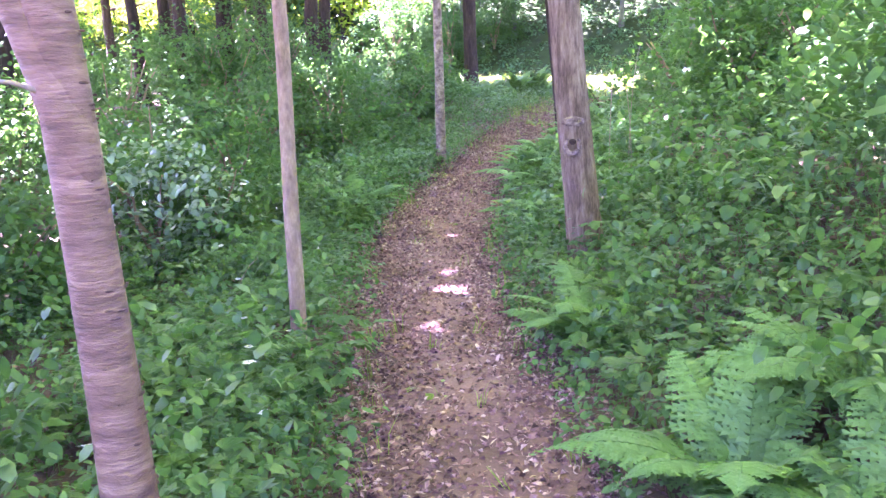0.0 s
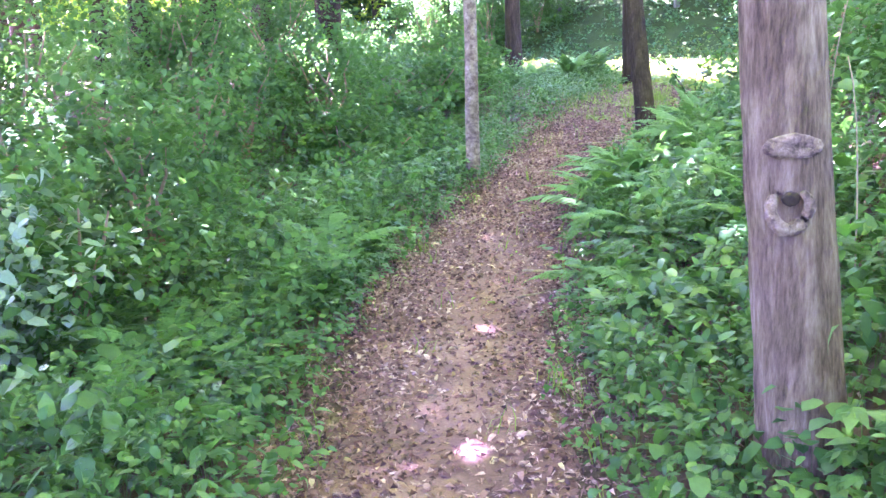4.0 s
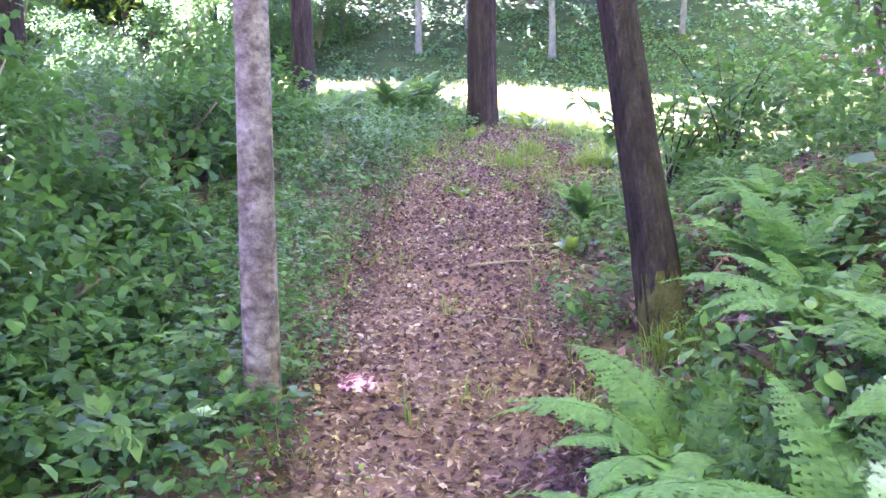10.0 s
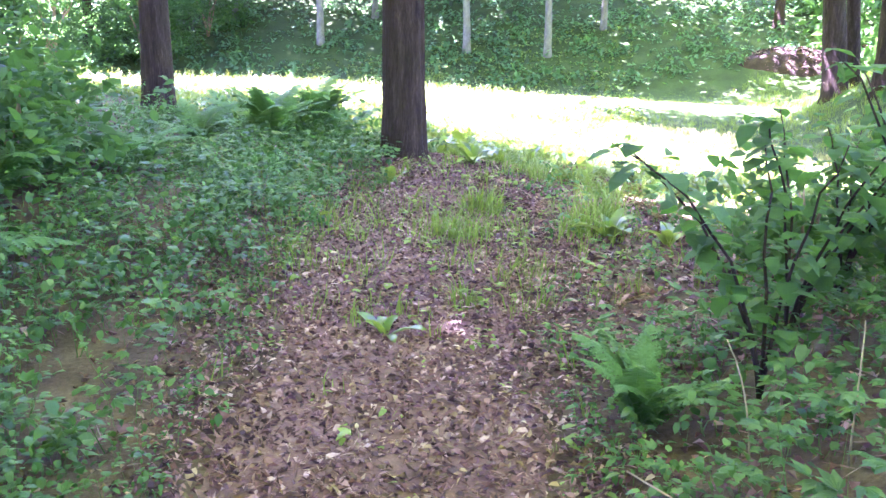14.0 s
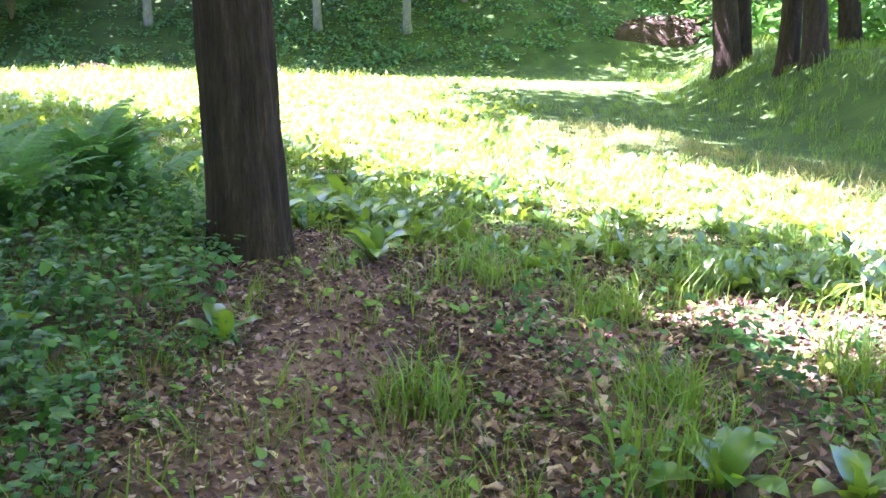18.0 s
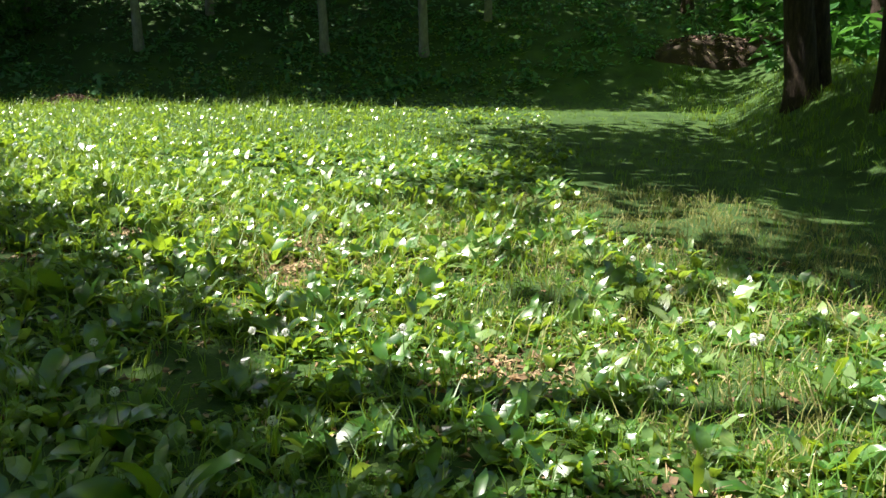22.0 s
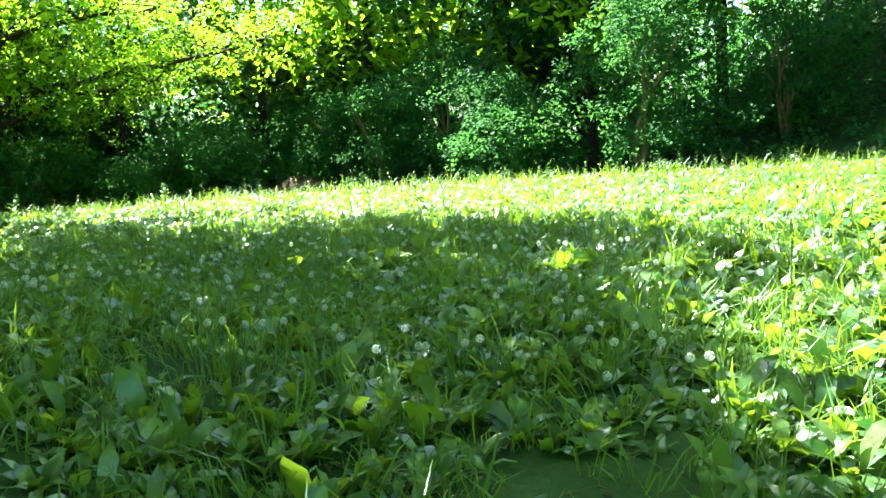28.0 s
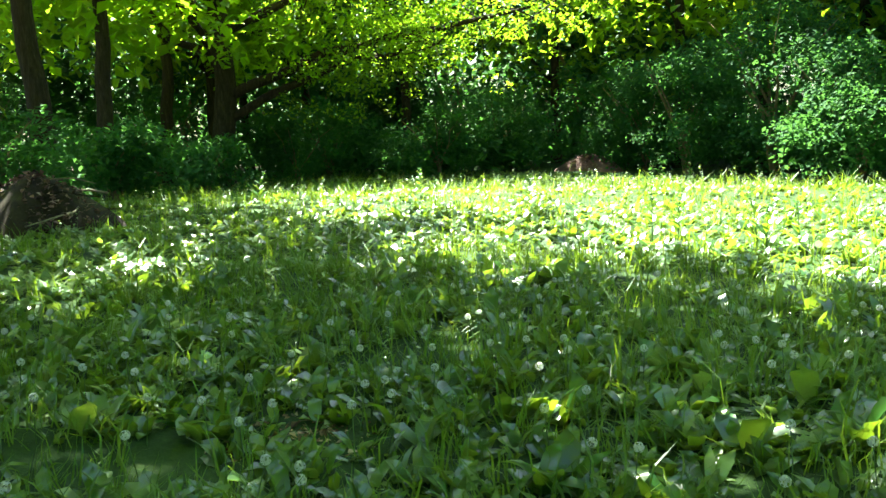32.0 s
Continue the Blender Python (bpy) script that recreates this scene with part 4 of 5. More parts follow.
def rosette_far(seed, n=4, ll=0.19, w=0.085):
    rg = np.random.default_rng(seed)
    return merge([hexleaf(ll * rg.uniform(0.6, 1.2), w * rg.uniform(0.7, 1.3), (0, 0, 0.03), rg.uniform(0.6, 1.4), rg.uniform(0, 6.28), 0.35) for _ in range(n)])


def tuft(seed, n=7, h=0.17, w=0.003):
    rg = np.random.default_rng(seed)
    geos = []
    for _ in range(n):
        a, l, o = rg.uniform(0, 6.28), h * rg.uniform(0.5, 1.2), rg.normal(0, 0.035, 2)
        d = np.array([math.cos(a), math.sin(a)])
        p = np.array([-d[1], d[0]]) * w * rg.uniform(0.7, 1.3)
        b1, b2 = o + d * l * 0.15, o + d * l * rg.uniform(0.35, 0.8)
        geos.append((np.array([(*(o - p), -0.01), (*(o + p), -0.01), (*(b1 + p * 0.8), l * 0.6), (*(b1 - p * 0.8), l * 0.6), (*b2, l * 0.9)]), np.array([(0, 1, 2), (0, 2, 3), (3, 2, 4)])))
    return merge(geos)


WEEDS = [weed(s, 15, 0.26, (0.042, 0.056, 0.034, 0.048, 0.062)[s % 5], (0.9, 0.7, 0.6, 0.9, 0.85)[s % 5], 0.55) for s in range(10)]
WEEDS_TALL = [weed(s + 12, 22, 0.50, (0.045, 0.06, 0.038, 0.052, 0.07)[s % 5], (0.8, 0.6, 0.55, 0.9, 0.8)[s % 5], 0.6) for s in range(10)]
LOBED = [lobed(s + 20) for s in range(4)]
SPRIGS = [sprig(s + 30) for s in range(4)]
ROSETTES = [rosette(s + 60) for s in range(6)]
ROSETTES_BIG = [rosette(s + 160, 6, 0.185, 0.082) for s in range(6)]
ROSETTES_MID = [rosette(s + 65, near=False) for s in range(6)]
ROSETTES_FAR = [rosette_far(s + 70) for s in range(4)]
TUFTS = [tuft(s + 80) for s in range(5)]
LOW = [weed(s + 90, 7, 0.07, 0.05, 0.7) for s in range(4)]

MEADOW_EDGE_Y = [17.5, 19.5, 21.3, 22.5, 25, 27, 28.5, 30, 33]
MEADOW_EDGE_X = [7.0, 5.6, 4.4, 3.7, 3.0, 1.5, -3.0, -14, -30]


def in_meadow(p):
    return p[:, 0] > np.interp(p[:, 1], MEADOW_EDGE_Y, MEADOW_EDGE_X)


def off_path(p, gap=0.0):
    """Whether points lie more than gap outside the trodden path."""
    return np.abs(p[:, 0] - path_x(p[:, 1])) > gap + half(p[:, 1]) + RNG.normal(0, 0.07, len(p))


FERNS_FIRST = [(0.78, 4.85, 0.85, 11), (1.05, 5.3, 0.7, 8), (0.92, 2.75, 0.95, 11), (1.45, 3.1, 0.9, 10), (1.2, 2.2, 0.8, 9), (1.9, 2.6, 0.8, 9), (-1.26, 10.9, 0.75, 9), (-1.69, 7.7, 0.7, 8), (-1.97, 11.2, 0.9, 9), (-1.14, 11.65, 0.8, 9), (-0.98, 10.05, 0.95, 11), (-1.25, 9.5, 0.8, 8), (1.2, 10.0, 0.8, 9), (1.2, 10.85, 1.0, 12), (1.62, 10.5, 0.9, 10), (1.54, 11.4, 0.95, 11), (1.45, 12.25, 0.85, 10)]
FERNS_MIDDLE = [(1.2, 11.85, 0.75, 8), (2.1, 11.6, 1.0, 10), (1.9, 9.7, 0.8, 9), (2.3, 12.7, 0.8, 9), (2.45, 13.25, 0.75, 9), (-1.11, 11.9, 0.7, 8), (-0.75, 11.45, 0.6, 8), (-0.9, 12.4, 0.75, 9), (-0.8, 15.1, 0.8, 9), (-0.6, 14.7, 0.7, 8), (-0.1, 18.1, 0.9, 9), (0.1, 19.3, 0.85, 9), (2.65, 16.2, 0.6, 7), (2.7, 23.8, 0.9, 9), (2.2, 24.4, 0.8, 8), (0.9, 20.2, 0.7, 8)]
FERNS_LAST = [(-1.6, 16.5, 0.8, 8), (-1.5, 13.4, 0.8, 8), (0.9, 9.4, 0.6, 7), (3.0, 14.2, 0.7, 8), (2.3, 26.6, 0.9, 9), (1.9, 25.2, 0.8, 8), (1.5, 22.3, 0.8, 9), (0.2, 21.0, 0.8, 9), (-0.6, 16.6, 0.8, 9), (1.75, 8.9, 0.8, 9), (1.05, 8.55, 0.75, 9), (2.3, 10.4, 0.8, 9), (-1.7, 8.6, 0.8, 9)]
FERNS_TALL = [(2.63, 22.8, 1.2, 9), (2.95, 23.1, 1.05, 9), (2.2, 22.3, 1.1, 8), (2.35, 23.5, 1.0, 8)]
FERNS = FERNS_FIRST + FERNS_MIDDLE + FERNS_LAST + FERNS_TALL


def clear_of_ferns(p, k=0.42):
    out = np.ones(len(p), bool)
    for x, y, s, n in FERNS:
        out &= np.hypot(p[:, 0] - x, p[:, 1] - y) > k * s
    return out


def off(p):
    return p[:, 0] - path_x(p[:, 1])


p = spread(30000, -4.5, 6.5, -1, 26)
foot = np.hypot(p[:, 0] - 2.15, p[:, 1] - 13.0) < 0.7
end = (p[:, 1] > 17.0) & (off(p) > 0.3) & (off(p) < 2.2)
bare = np.sin(p[:, 0] * 2.1 + 1.4 * np.sin(p[:, 1] * 1.3)) * np.sin(p[:, 1] * 1.7 + 1.2 * np.sin(p[:, 0] * 0.9)) < -0.72
p = p[off_path(p, 0.02) & ~bare & ~(foot & (RNG.uniform(0, 1, len(p)) < 0.6)) & ~(end & (RNG.uniform(0, 1, len(p)) < 0.8)) & clear_of_ferns(p, 0.22) & ~in_meadow(p) & (RNG.uniform(0, 1, len(p)) < np.where(np.abs(off(p)) < 2.2, 1.0, 0.22))]
edge = np.abs(off(p)) - half(p[:, 1])
patchy = np.sin(p[:, 0] * 1.3 + 2.0 * np.sin(p[:, 1] * 0.8)) * np.sin(p[:, 1] * 1.1 + 1.7 * np.sin(p[:, 0] * 0.7))
late = ease((p[:, 1] - 12.5) / 2.5)
tall = (edge > 0.18 + 0.5 * late) & (patchy > -0.15 + 0.55 * late) & (RNG.uniform(0, 1, len(p)) < 0.62) & ~((p[:, 1] > 16.5) & (off(p) > 0))
thin = RNG.uniform(0, 1, len(p)) < 1 - 0.35 * late * (patchy < 0.3) * (off(p) > 0)
grow = RNG.uniform(0.6, 1.25, len(p)) * np.where((p[:, 1] > 17) & (off(p) > 0), 0.6, 1 - 0.3 * late)
stuff("weeds", scatter(WEEDS, on_land(p[~tall & thin]), grow[~tall & thin] * np.clip(0.75 + 0.8 * edge[~tall & thin], 0.7, 1.2), 0.3), M_WEED, "low broad-leaved green weeds covering the wood floor", "weeds", True)
stuff("taller_weeds", scatter(WEEDS_TALL, on_land(p[tall]), grow[tall] * np.clip(0.7 + 0.5 * edge[tall], 0.7, 1.15), 0.3), M_WEED, "knee-high green weeds in dense patches", "weeds", True)
p = spread(4000, -4, 5, -1, 24)
p = p[off_path(p, 0.16) & ~((p[:, 1] > 17) & (off(p) > 0) & (off(p) < 1.8)) & (np.hypot(p[:, 0] - 2.15, p[:, 1] - 13.0) > 0.7) & clear_of_ferns(p, 0.45) & ~in_meadow(p)]
p = np.concatenate([p, np.array([1.15, 9.2]) + RNG.normal(0, 0.32, (60, 2)), np.array([-0.85, 8.9]) + RNG.normal(0, 0.25, (30, 2)), np.array([-0.8, 4.3]) + RNG.normal(0, 0.3, (40, 2))])
p = p[off_path(p, 0.05)]
stuff("maple_seedlings", scatter(LOBED, on_land(p), RNG.uniform(0.6, 1.2, len(p)) * np.where(p[:, 1] > 14, 0.75, 1.0), 0.2), M_WEED, "lobed green seedlings among the weeds", "seedlings", True)
p = spread(4600, -9, 9, -1, 29)
p = p[off_path(p, 0.45) & clear_of_ferns(p, 0.6) & ~in_meadow(p) & ~((p[:, 1] > 15.5) & (p[:, 0] > -1.2))]
stuff("tall_weeds", scatter(SPRIGS, on_land(p), RNG.uniform(0.45, 0.85, len(p)) + 0.16 * np.clip(np.abs(off(p)) - 1.3, 0, 4), 0.18), M_WEED, "tall leafy green stems of undergrowth", "weeds")
p = spread(420, -1.5, 2.4, 13.5, 25)
p = p[(off(p) < -0.9) & ~in_meadow(p)]
stuff("leafy_stems", scatter(SPRIGS, on_land(p), RNG.uniform(0.35, 0.7, len(p)), 0.25), M_FERN, "light green leafy stems beside the path", "weeds")
p = spread(2400, -1.2, 4.5, -1, 21.5)
p = p[(np.abs(off(p)) < half(p[:, 1]) + 0.15) & (RNG.uniform(0, 1, len(p)) < 0.22 + 0.6 * (np.abs(off(p)) > half(p[:, 1]) - 0.15) + 0.5 * (p[:, 1] > 17))]
stuff("path_weeds", scatter(LOW + TUFTS, on_land(p), RNG.uniform(0.5, 1.1, len(p))), M_GRASS, "small weeds and grass tufts growing on the path", "weeds")
p = spread(3400, 1.2, 9.0, 17.5, 26)
p = p[(RNG.uniform(0, 1, len(p)) < 0.9) & (off(p) > -2.2) & (off(p) < 4.5)]
stuff("path_end_grass", scatter(LOW + TUFTS, on_land(p), RNG.uniform(0.6, 1.2, len(p))), M_GRASS, "short grass and low weeds where the path meets the meadow", "grass")

DEADS = [chip(0.055, 0.026, 0.6), chip(0.05, 0.018, -0.5), chip(0.07, 0.010, 0.6), chip(0.045, 0.028, 0.8), hexleaf(0.060, 0.034, (0, 0, 0.004), 0.25, 0, 0.5), chip(0.085, 0.006, 0.3)]
p = spread(420000, -1.6, 4.8, -1, 22)
p = p[(np.abs(off(p)) < half(p[:, 1]) + 0.12 + 0.4 * ease((p[:, 1] - 16) / 3) + RNG.normal(0, 0.08, len(p)))]
p = p[RNG.uniform(0, 1, len(p)) < np.where(p[:, 1] < 11, 0.35 + 0.65 * np.clip(np.abs(off(p) - 0.08) / 0.42, 0, 1), 1.0)]
stuff("fallen_leaves", scatter(DEADS, on_land(p, 0.014 + 0.012 * RNG.uniform(0, 1, len(p))), RNG.uniform(0.3, 0.85, len(p)), 0.5), M_DEAD, "brown dead leaves strewn over the path", "dead leaves")
p = np.concatenate([spread(18000, -4, 7, -1, 25), spread(16000, 3.0, 8.0, 16.5, 22), spread(8000, 0.9, 4.2, 8, 16)])
p = p[~(np.abs(off(p)) < half(p[:, 1])) & ~(in_meadow(p) & (p[:, 1] > 22.5))]
stuff("leaf_litter", scatter(DEADS, on_land(p, 0.012), RNG.uniform(0.6, 1.5, len(p)), 0.35), M_DEAD, "brown leaf litter under the weeds", "dead leaves")

p = np.concatenate([np.array([c]) + RNG.normal(0, 0.11, (26, 2)) for c in ((3.9, 18.95), (4.25, 19.4), (3.4, 19.7), (4.8, 20.3), (5.2, 19.3), (3.0, 19.1), (4.4, 20.9), (5.6, 20.6))])
stuff("grass_clumps", scatter(TUFTS, on_land(p), RNG.uniform(0.9, 1.6, len(p)), 0.2), M_GRASS, "thick bright green grass clumps at the path's end", "grass")

p = np.array([1.93, 13.22]) + RNG.normal(0, 0.085, (46, 2))
stuff("foot_grass", scatter(TUFTS, on_land(p), RNG.uniform(0.7, 1.3, len(p)), 0.25), M_GRASS, "long green grass at the mossy tree's foot", "grass")
p = np.array([2.5, 13.5]) + RNG.normal(0, 0.4, (900, 2))
p = p[off_path(p, 0.2)]
stuff("slope_litter", scatter(DEADS, on_land(p, 0.02), RNG.uniform(0.9, 1.8, len(p)), 0.5), M_DEAD, "dead leaves lying on the slope beside the tree", "dead leaves")

# ---------------------------------------------------------------- meadow plants
WALK_X = [2.5, 3.5, 4.7, 5.1, 5.1, 4.3, 3.4, 2.2, -1.0]
WALK_Y = [18.0, 19.6, 21.4, 23.1, 24.6, 26.9, 28.3, 29.8, 33.0]


def near_walk(p, d):
    """Whether points lie within d of the line walked over the meadow and ahead of its end."""
    out = np.zeros(len(p), bool)
    for x0, y0, x1, y1 in zip(WALK_X, WALK_Y, WALK_X[1:], WALK_Y[1:]):
        a, b = np.array([x0, y0]), np.array([x1, y1]) - np.array([x0, y0])
        u = np.clip(((p - a) @ b) / (b @ b), 0, 1)
        out |= np.hypot(*(p - a - u[:, None] * b).T) < d
    return out


def east(p):
    return (p[:, 0] - 15) * 0.86 - (p[:, 1] - 31) * 0.5


gap_noise = lambda p: np.sin(p[:, 0] * 1.7 + 2 * np.sin(p[:, 1] * 0.9)) * np.sin(p[:, 1] * 1.5 + 1.3 * np.sin(p[:, 0] * 1.1))
BARE = [(5.0, 21.9, 0.30), (4.4, 21.3, 0.35), (5.3, 21.7, 0.35), (6.4, 21.6, 0.45), (6.4, 24.1, 0.35), (6.1, 26.5, 0.30), (6.45, 27.2, 0.35), (6.2, 27.9, 0.25), (5.9, 26.3, 0.30), (4.2, 27.4, 0.35), (5.2, 27.95, 0.22), (-1.0, 32.0, 0.30), (5.1, 19.7, 0.5), (5.3, 20.9, 0.4), (6.2, 22.6, 0.35)]


def grown(p):
    """Whether points lie outside the bare patches, which have ragged edges."""
    out = np.ones(len(p), bool)
    for x_, y_, r_ in BARE:
        out &= np.hypot(p[:, 0] - x_, (p[:, 1] - y_) * 1.3) > r_ * RNG.uniform(0.5, 1.3, len(p))
    return out


p = spread(16000, -4, 11, 18, 36)
p = p[in_meadow(p) & grown(p) & near_walk(p, 3.8) & (gap_noise(p) > -0.78) & (RNG.uniform(0, 1, len(p)) < np.where(p[:, 1] > 27.5, 0.95, 1))]
near = near_walk(p, 2.3)
stuff("meadow_leaves", merge([scatter(ROSETTES, on_land(p[near]), RNG.uniform(0.4, 1.0, near.sum()), 0.2), scatter(ROSETTES_MID, on_land(p[~near]), RNG.uniform(0.4, 1.0, (~near).sum()), 0.2)]), M_DOCK, "broad green dock and dandelion leaves in the meadow", "meadow plants", True)
p = spread(4200, -6, 11, 20, 36)
p = p[in_meadow(p) & grown(p) & near_walk(p, 4.6) & (gap_noise(p) > -0.7)]
stuff("meadow_docks", scatter(ROSETTES_BIG, on_land(p), RNG.uniform(0.5, 1.1, len(p)) * np.where(p[:, 1] < 24.5, 0.72, 1.0), 0.25), M_DOCK, "wavy dock leaves standing among the meadow plants", "meadow plants", True)
p = spread(32000, -13, 16, 17.5, 44)
p = p[in_meadow(p) & ~near_walk(p, 3.8) & near_walk(p, 9.5) & (east(p) < -3.0)]
stuff("mid_meadow_leaves", scatter(ROSETTES_MID, on_land(p), RNG.uniform(0.42, 0.98, len(p)), 0.2), M_DOCK, "broad green leaves thickly covering the meadow", "meadow plants")
p = spread(21000, -26, 24, 24, 54)
p = p[in_meadow(p) & ~near_walk(p, 9.5) & (east(p) < -2.5)]
stuff("far_meadow_leaves", scatter(ROSETTES_FAR, on_land(p), RNG.uniform(0.45, 1.0, len(p)), 0.2), M_DOCK, "sunlit broad leaves across the far meadow", "meadow plants")
p = spread(18000, -6, 11, 17.5, 37)
p = p[in_meadow(p) & grown(p) & near_walk(p, 4.5) & (RNG.uniform(0, 1, len(p)) < np.where(p[:, 1] > 27, 0.8, 0.75))]
stuff("meadow_grass", scatter(TUFTS, on_land(p), RNG.uniform(0.7, 1.5, len(p)) * np.where(p[:, 1] > 27, 1.2, 1.0), 0.35), M_GRASS, "green grass among the meadow leaves", "grass")
p = spread(1000, -24, 14, 30, 52)
p = p[in_meadow(p) & (east(p) < -4.5) & (np.hypot(p[:, 0] - 3.5, p[:, 1] - 27) > 7)]
stuff("meadow_stalks", scatter(SPRIGS, on_land(p), RNG.uniform(0.35, 0.85, len(p)), 0.12), M_DOCK, "upright leafy stalks above the meadow leaves", "meadow plants")
p = spread(4200, -24, 14, 33, 52)
p = p[in_meadow(p) & (east(p) < -4.5)]
stuff("far_meadow_grass", scatter(TUFTS, on_land(p), RNG.uniform(1.2, 2.6, len(p)), 0.15), M_GRASS, "tall green grass across the far meadow", "grass")
p = spread(5200, 8.5, 28, 20, 46)
p = p[in_meadow(p) & (east(p) > -5)]
stuff("bank_grass", scatter(TUFTS, on_land(p), RNG.uniform(0.6, 1.2, len(p)) + 0.9 * (east(p) > 1.5), 0.2), M_GRASS, "green grass on the shaded east bank", "grass")
p = spread(3600, 5.5, 12, 18, 29)
p = p[in_meadow(p) & (p[:, 0] + 0.3 * p[:, 1] > 13.5)]
stuff("dry_grass", scatter(TUFTS, on_land(p), RNG.uniform(0.6, 1.3, len(p)), 0.4), M_STRAW, "short dry yellowish grass below the east bank", "grass")
p = spread(2000, 18, 82, 10, 78)
p = np.concatenate([p[(east(p) > 8.5) & ~((p[:, 0] < 44) & (p[:, 1] > 50))], [q for q in spread(700, 22, 48, 28, 54) if (q[0] - 15) * 0.86 - (q[1] - 31) * 0.5 > 5.5]])
stuff("bank_thicket", scatter(CLUMP_BIG, on_land(p, 0.7), RNG.uniform(0.6, 1.5, len(p)), 0.4), M_BUSH, "shady green thicket behind the bank's oaks", "woods")
p = spread(2900, -8, 46, 47, 76)
p = p[((p[:, 1] - 52) + 0.45 * (p[:, 0] - 15)) > -3.5]
stuff("bank_plants", scatter(CLUMP_FAR, on_land(p, 0.1), RNG.uniform(0.5, 1.1, len(p)), 0.3), M_BANK, "low green plants covering the wooded bank", "weeds")


# ---------------------------------------------------------------- ferns
def pinna(length, width, pitch, yaw):
    """One side leaf of a frond: a midrib edged with slanting lobes."""
    v, f = [(-0.30 * width, 0, 0), (0.30 * width, 0, 0), (0, length, -0.14 * length)], [(0, 1, 2)]
    for k in range(5):
        a, b = k / 5.6, (k + 1.4) / 5.6
        w = 0.60 * width * (1.08 - 0.8 * a ** 1.5)
        for s in (-1, 1):
            n = len(v)
            v += [(0, a * length, -0.14 * length * a * a), (0, b * length, -0.14 * length * b * b), (s * w, (b + 0.04) * length, 0.06 * width - 0.14 * length * b * b)]
            f.append((n, n + 2, n + 1) if s < 0 else (n, n + 1, n + 2))
    v = np.array(v)
    c, s = math.cos(pitch), math.sin(pitch)
    v = np.column_stack([v[:, 0], v[:, 1] * c - v[:, 2] * s, v[:, 1] * s + v[:, 2] * c])
    c, s = math.cos(yaw), math.sin(yaw)
    return v @ np.array([[c, s, 0], [-s, c, 0], [0, 0, 1]]), np.array(f)


def frond(length, width, seed, pairs=26):
    """One arching fern frond along +y with toothed side leaves."""
    rg = np.random.default_rng(seed)
    rise, drop = rg.uniform(0.75, 1.15), rg.uniform(1.2, 1.9)
    t = np.linspace(0, 1, pairs + 4)
    a = rise - drop * t
    dl = length / (pairs + 3)
    y = np.concatenate([[0], np.cumsum(np.cos(a[:-1]) * dl)])
    z = np.concatenate([[0], np.cumsum(np.sin(a[:-1]) * dl)])
    x = 0.10 * length * rg.normal() * t * t
    geos = [tube(np.column_stack([x, y, z])[::3], np.linspace(0.004, 0.001, len(t[::3])), 3)]
    for i in range(3, len(t)):
        u = (i - 3) / (len(t) - 4)
        ln = width * 0.5 * (math.sin(math.pi * min(1, 0.18 + 0.9 * u) ** 0.8) * 0.95 + 0.05)
        for s in (-1, 1):
            yaw = -s * (1.25 - 0.35 * u) + rg.normal(0, 0.05)
            v, f = pinna(ln * rg.uniform(0.9, 1.1), dl * 1.45, -0.12 + rg.normal(0, 0.08), yaw)
            v = v @ rot_x(np.array(a[i])).T
            geos.append((v + np.array([x[i], y[i], z[i]]), f))
    return merge(geos)


FRONDS = [mesh_np("frond", *frond(0.72, 0.26, s), M_FERN) for s in range(6)]


def fern(x, y, size, n, seed, label="arching green fern with feathery fronds", up=0.0):
    rg = np.random.default_rng(seed)
    root = empty("fern", x, y, float(land(x, y)) - 0.01)
    root.scale = (size, size, size)
    for k in range(n):
        o = new("frond", FRONDS[int(rg.integers(0, 6))])
        o.parent = root
        s = rg.uniform(0.75, 1.15)
        o.matrix_basis = pose(0, 0, 0, 0, 0, 360 / n * k + rg.uniform(-15, 15)) @ pose(0, 0.015, 0, rg.uniform(-8, 22) + up, rg.uniform(-12, 12), 0) @ Matrix.Diagonal((s, s, s, 1))
    return tagged(root, label, "fern", "ferns")


for k, (x, y, s, n) in enumerate(FERNS):
    fern(x, y, s * 1.2, n + 5, 300 + k, up=25 if k in (21, 29) or k >= len(FERNS) - len(FERNS_TALL) else 0)


# ---------------------------------------------------------------- broad docks beside the path and in the meadow
def dock_mesh(seed, ll=0.30, w=0.11):
    rg = np.random.default_rng(seed)
    l = ll * rg.uniform(0.8, 1.2)
    return mesh_np("dock_leaf", *leaf(l, w * rg.uniform(0.85, 1.15), 6, rg.uniform(0.4, 0.8), 0.3, (0, 0.01, 0), rg.uniform(0.7, 1.3), 0, 0.08, 0.5), M_DOCK, True)


DOCKS = [dock_mesh(s) for s in range(6)]


def dock(x, y, size, n, seed, label="dock plant with broad wavy green leaves"):
    rg = np.random.default_rng(seed)
    root = empty("dock_plant", x, y, float(land(x, y)) - 0.005)
    for k in range(n):
        o = new("leaf", DOCKS[int(rg.integers(0, 6))])
        o.parent = root
        s = size * rg.uniform(0.7, 1.15)
        o.matrix_basis = pose(0, 0, 0, 0, 0, 360 / n * k + rg.uniform(-20, 20)) @ pose(0, 0, 0, rg.uniform(-10, 25), rg.uniform(-10, 10), 0) @ Matrix.Diagonal((s, s, s, 1))
    return tagged(root, label, "plant", "dock plants")


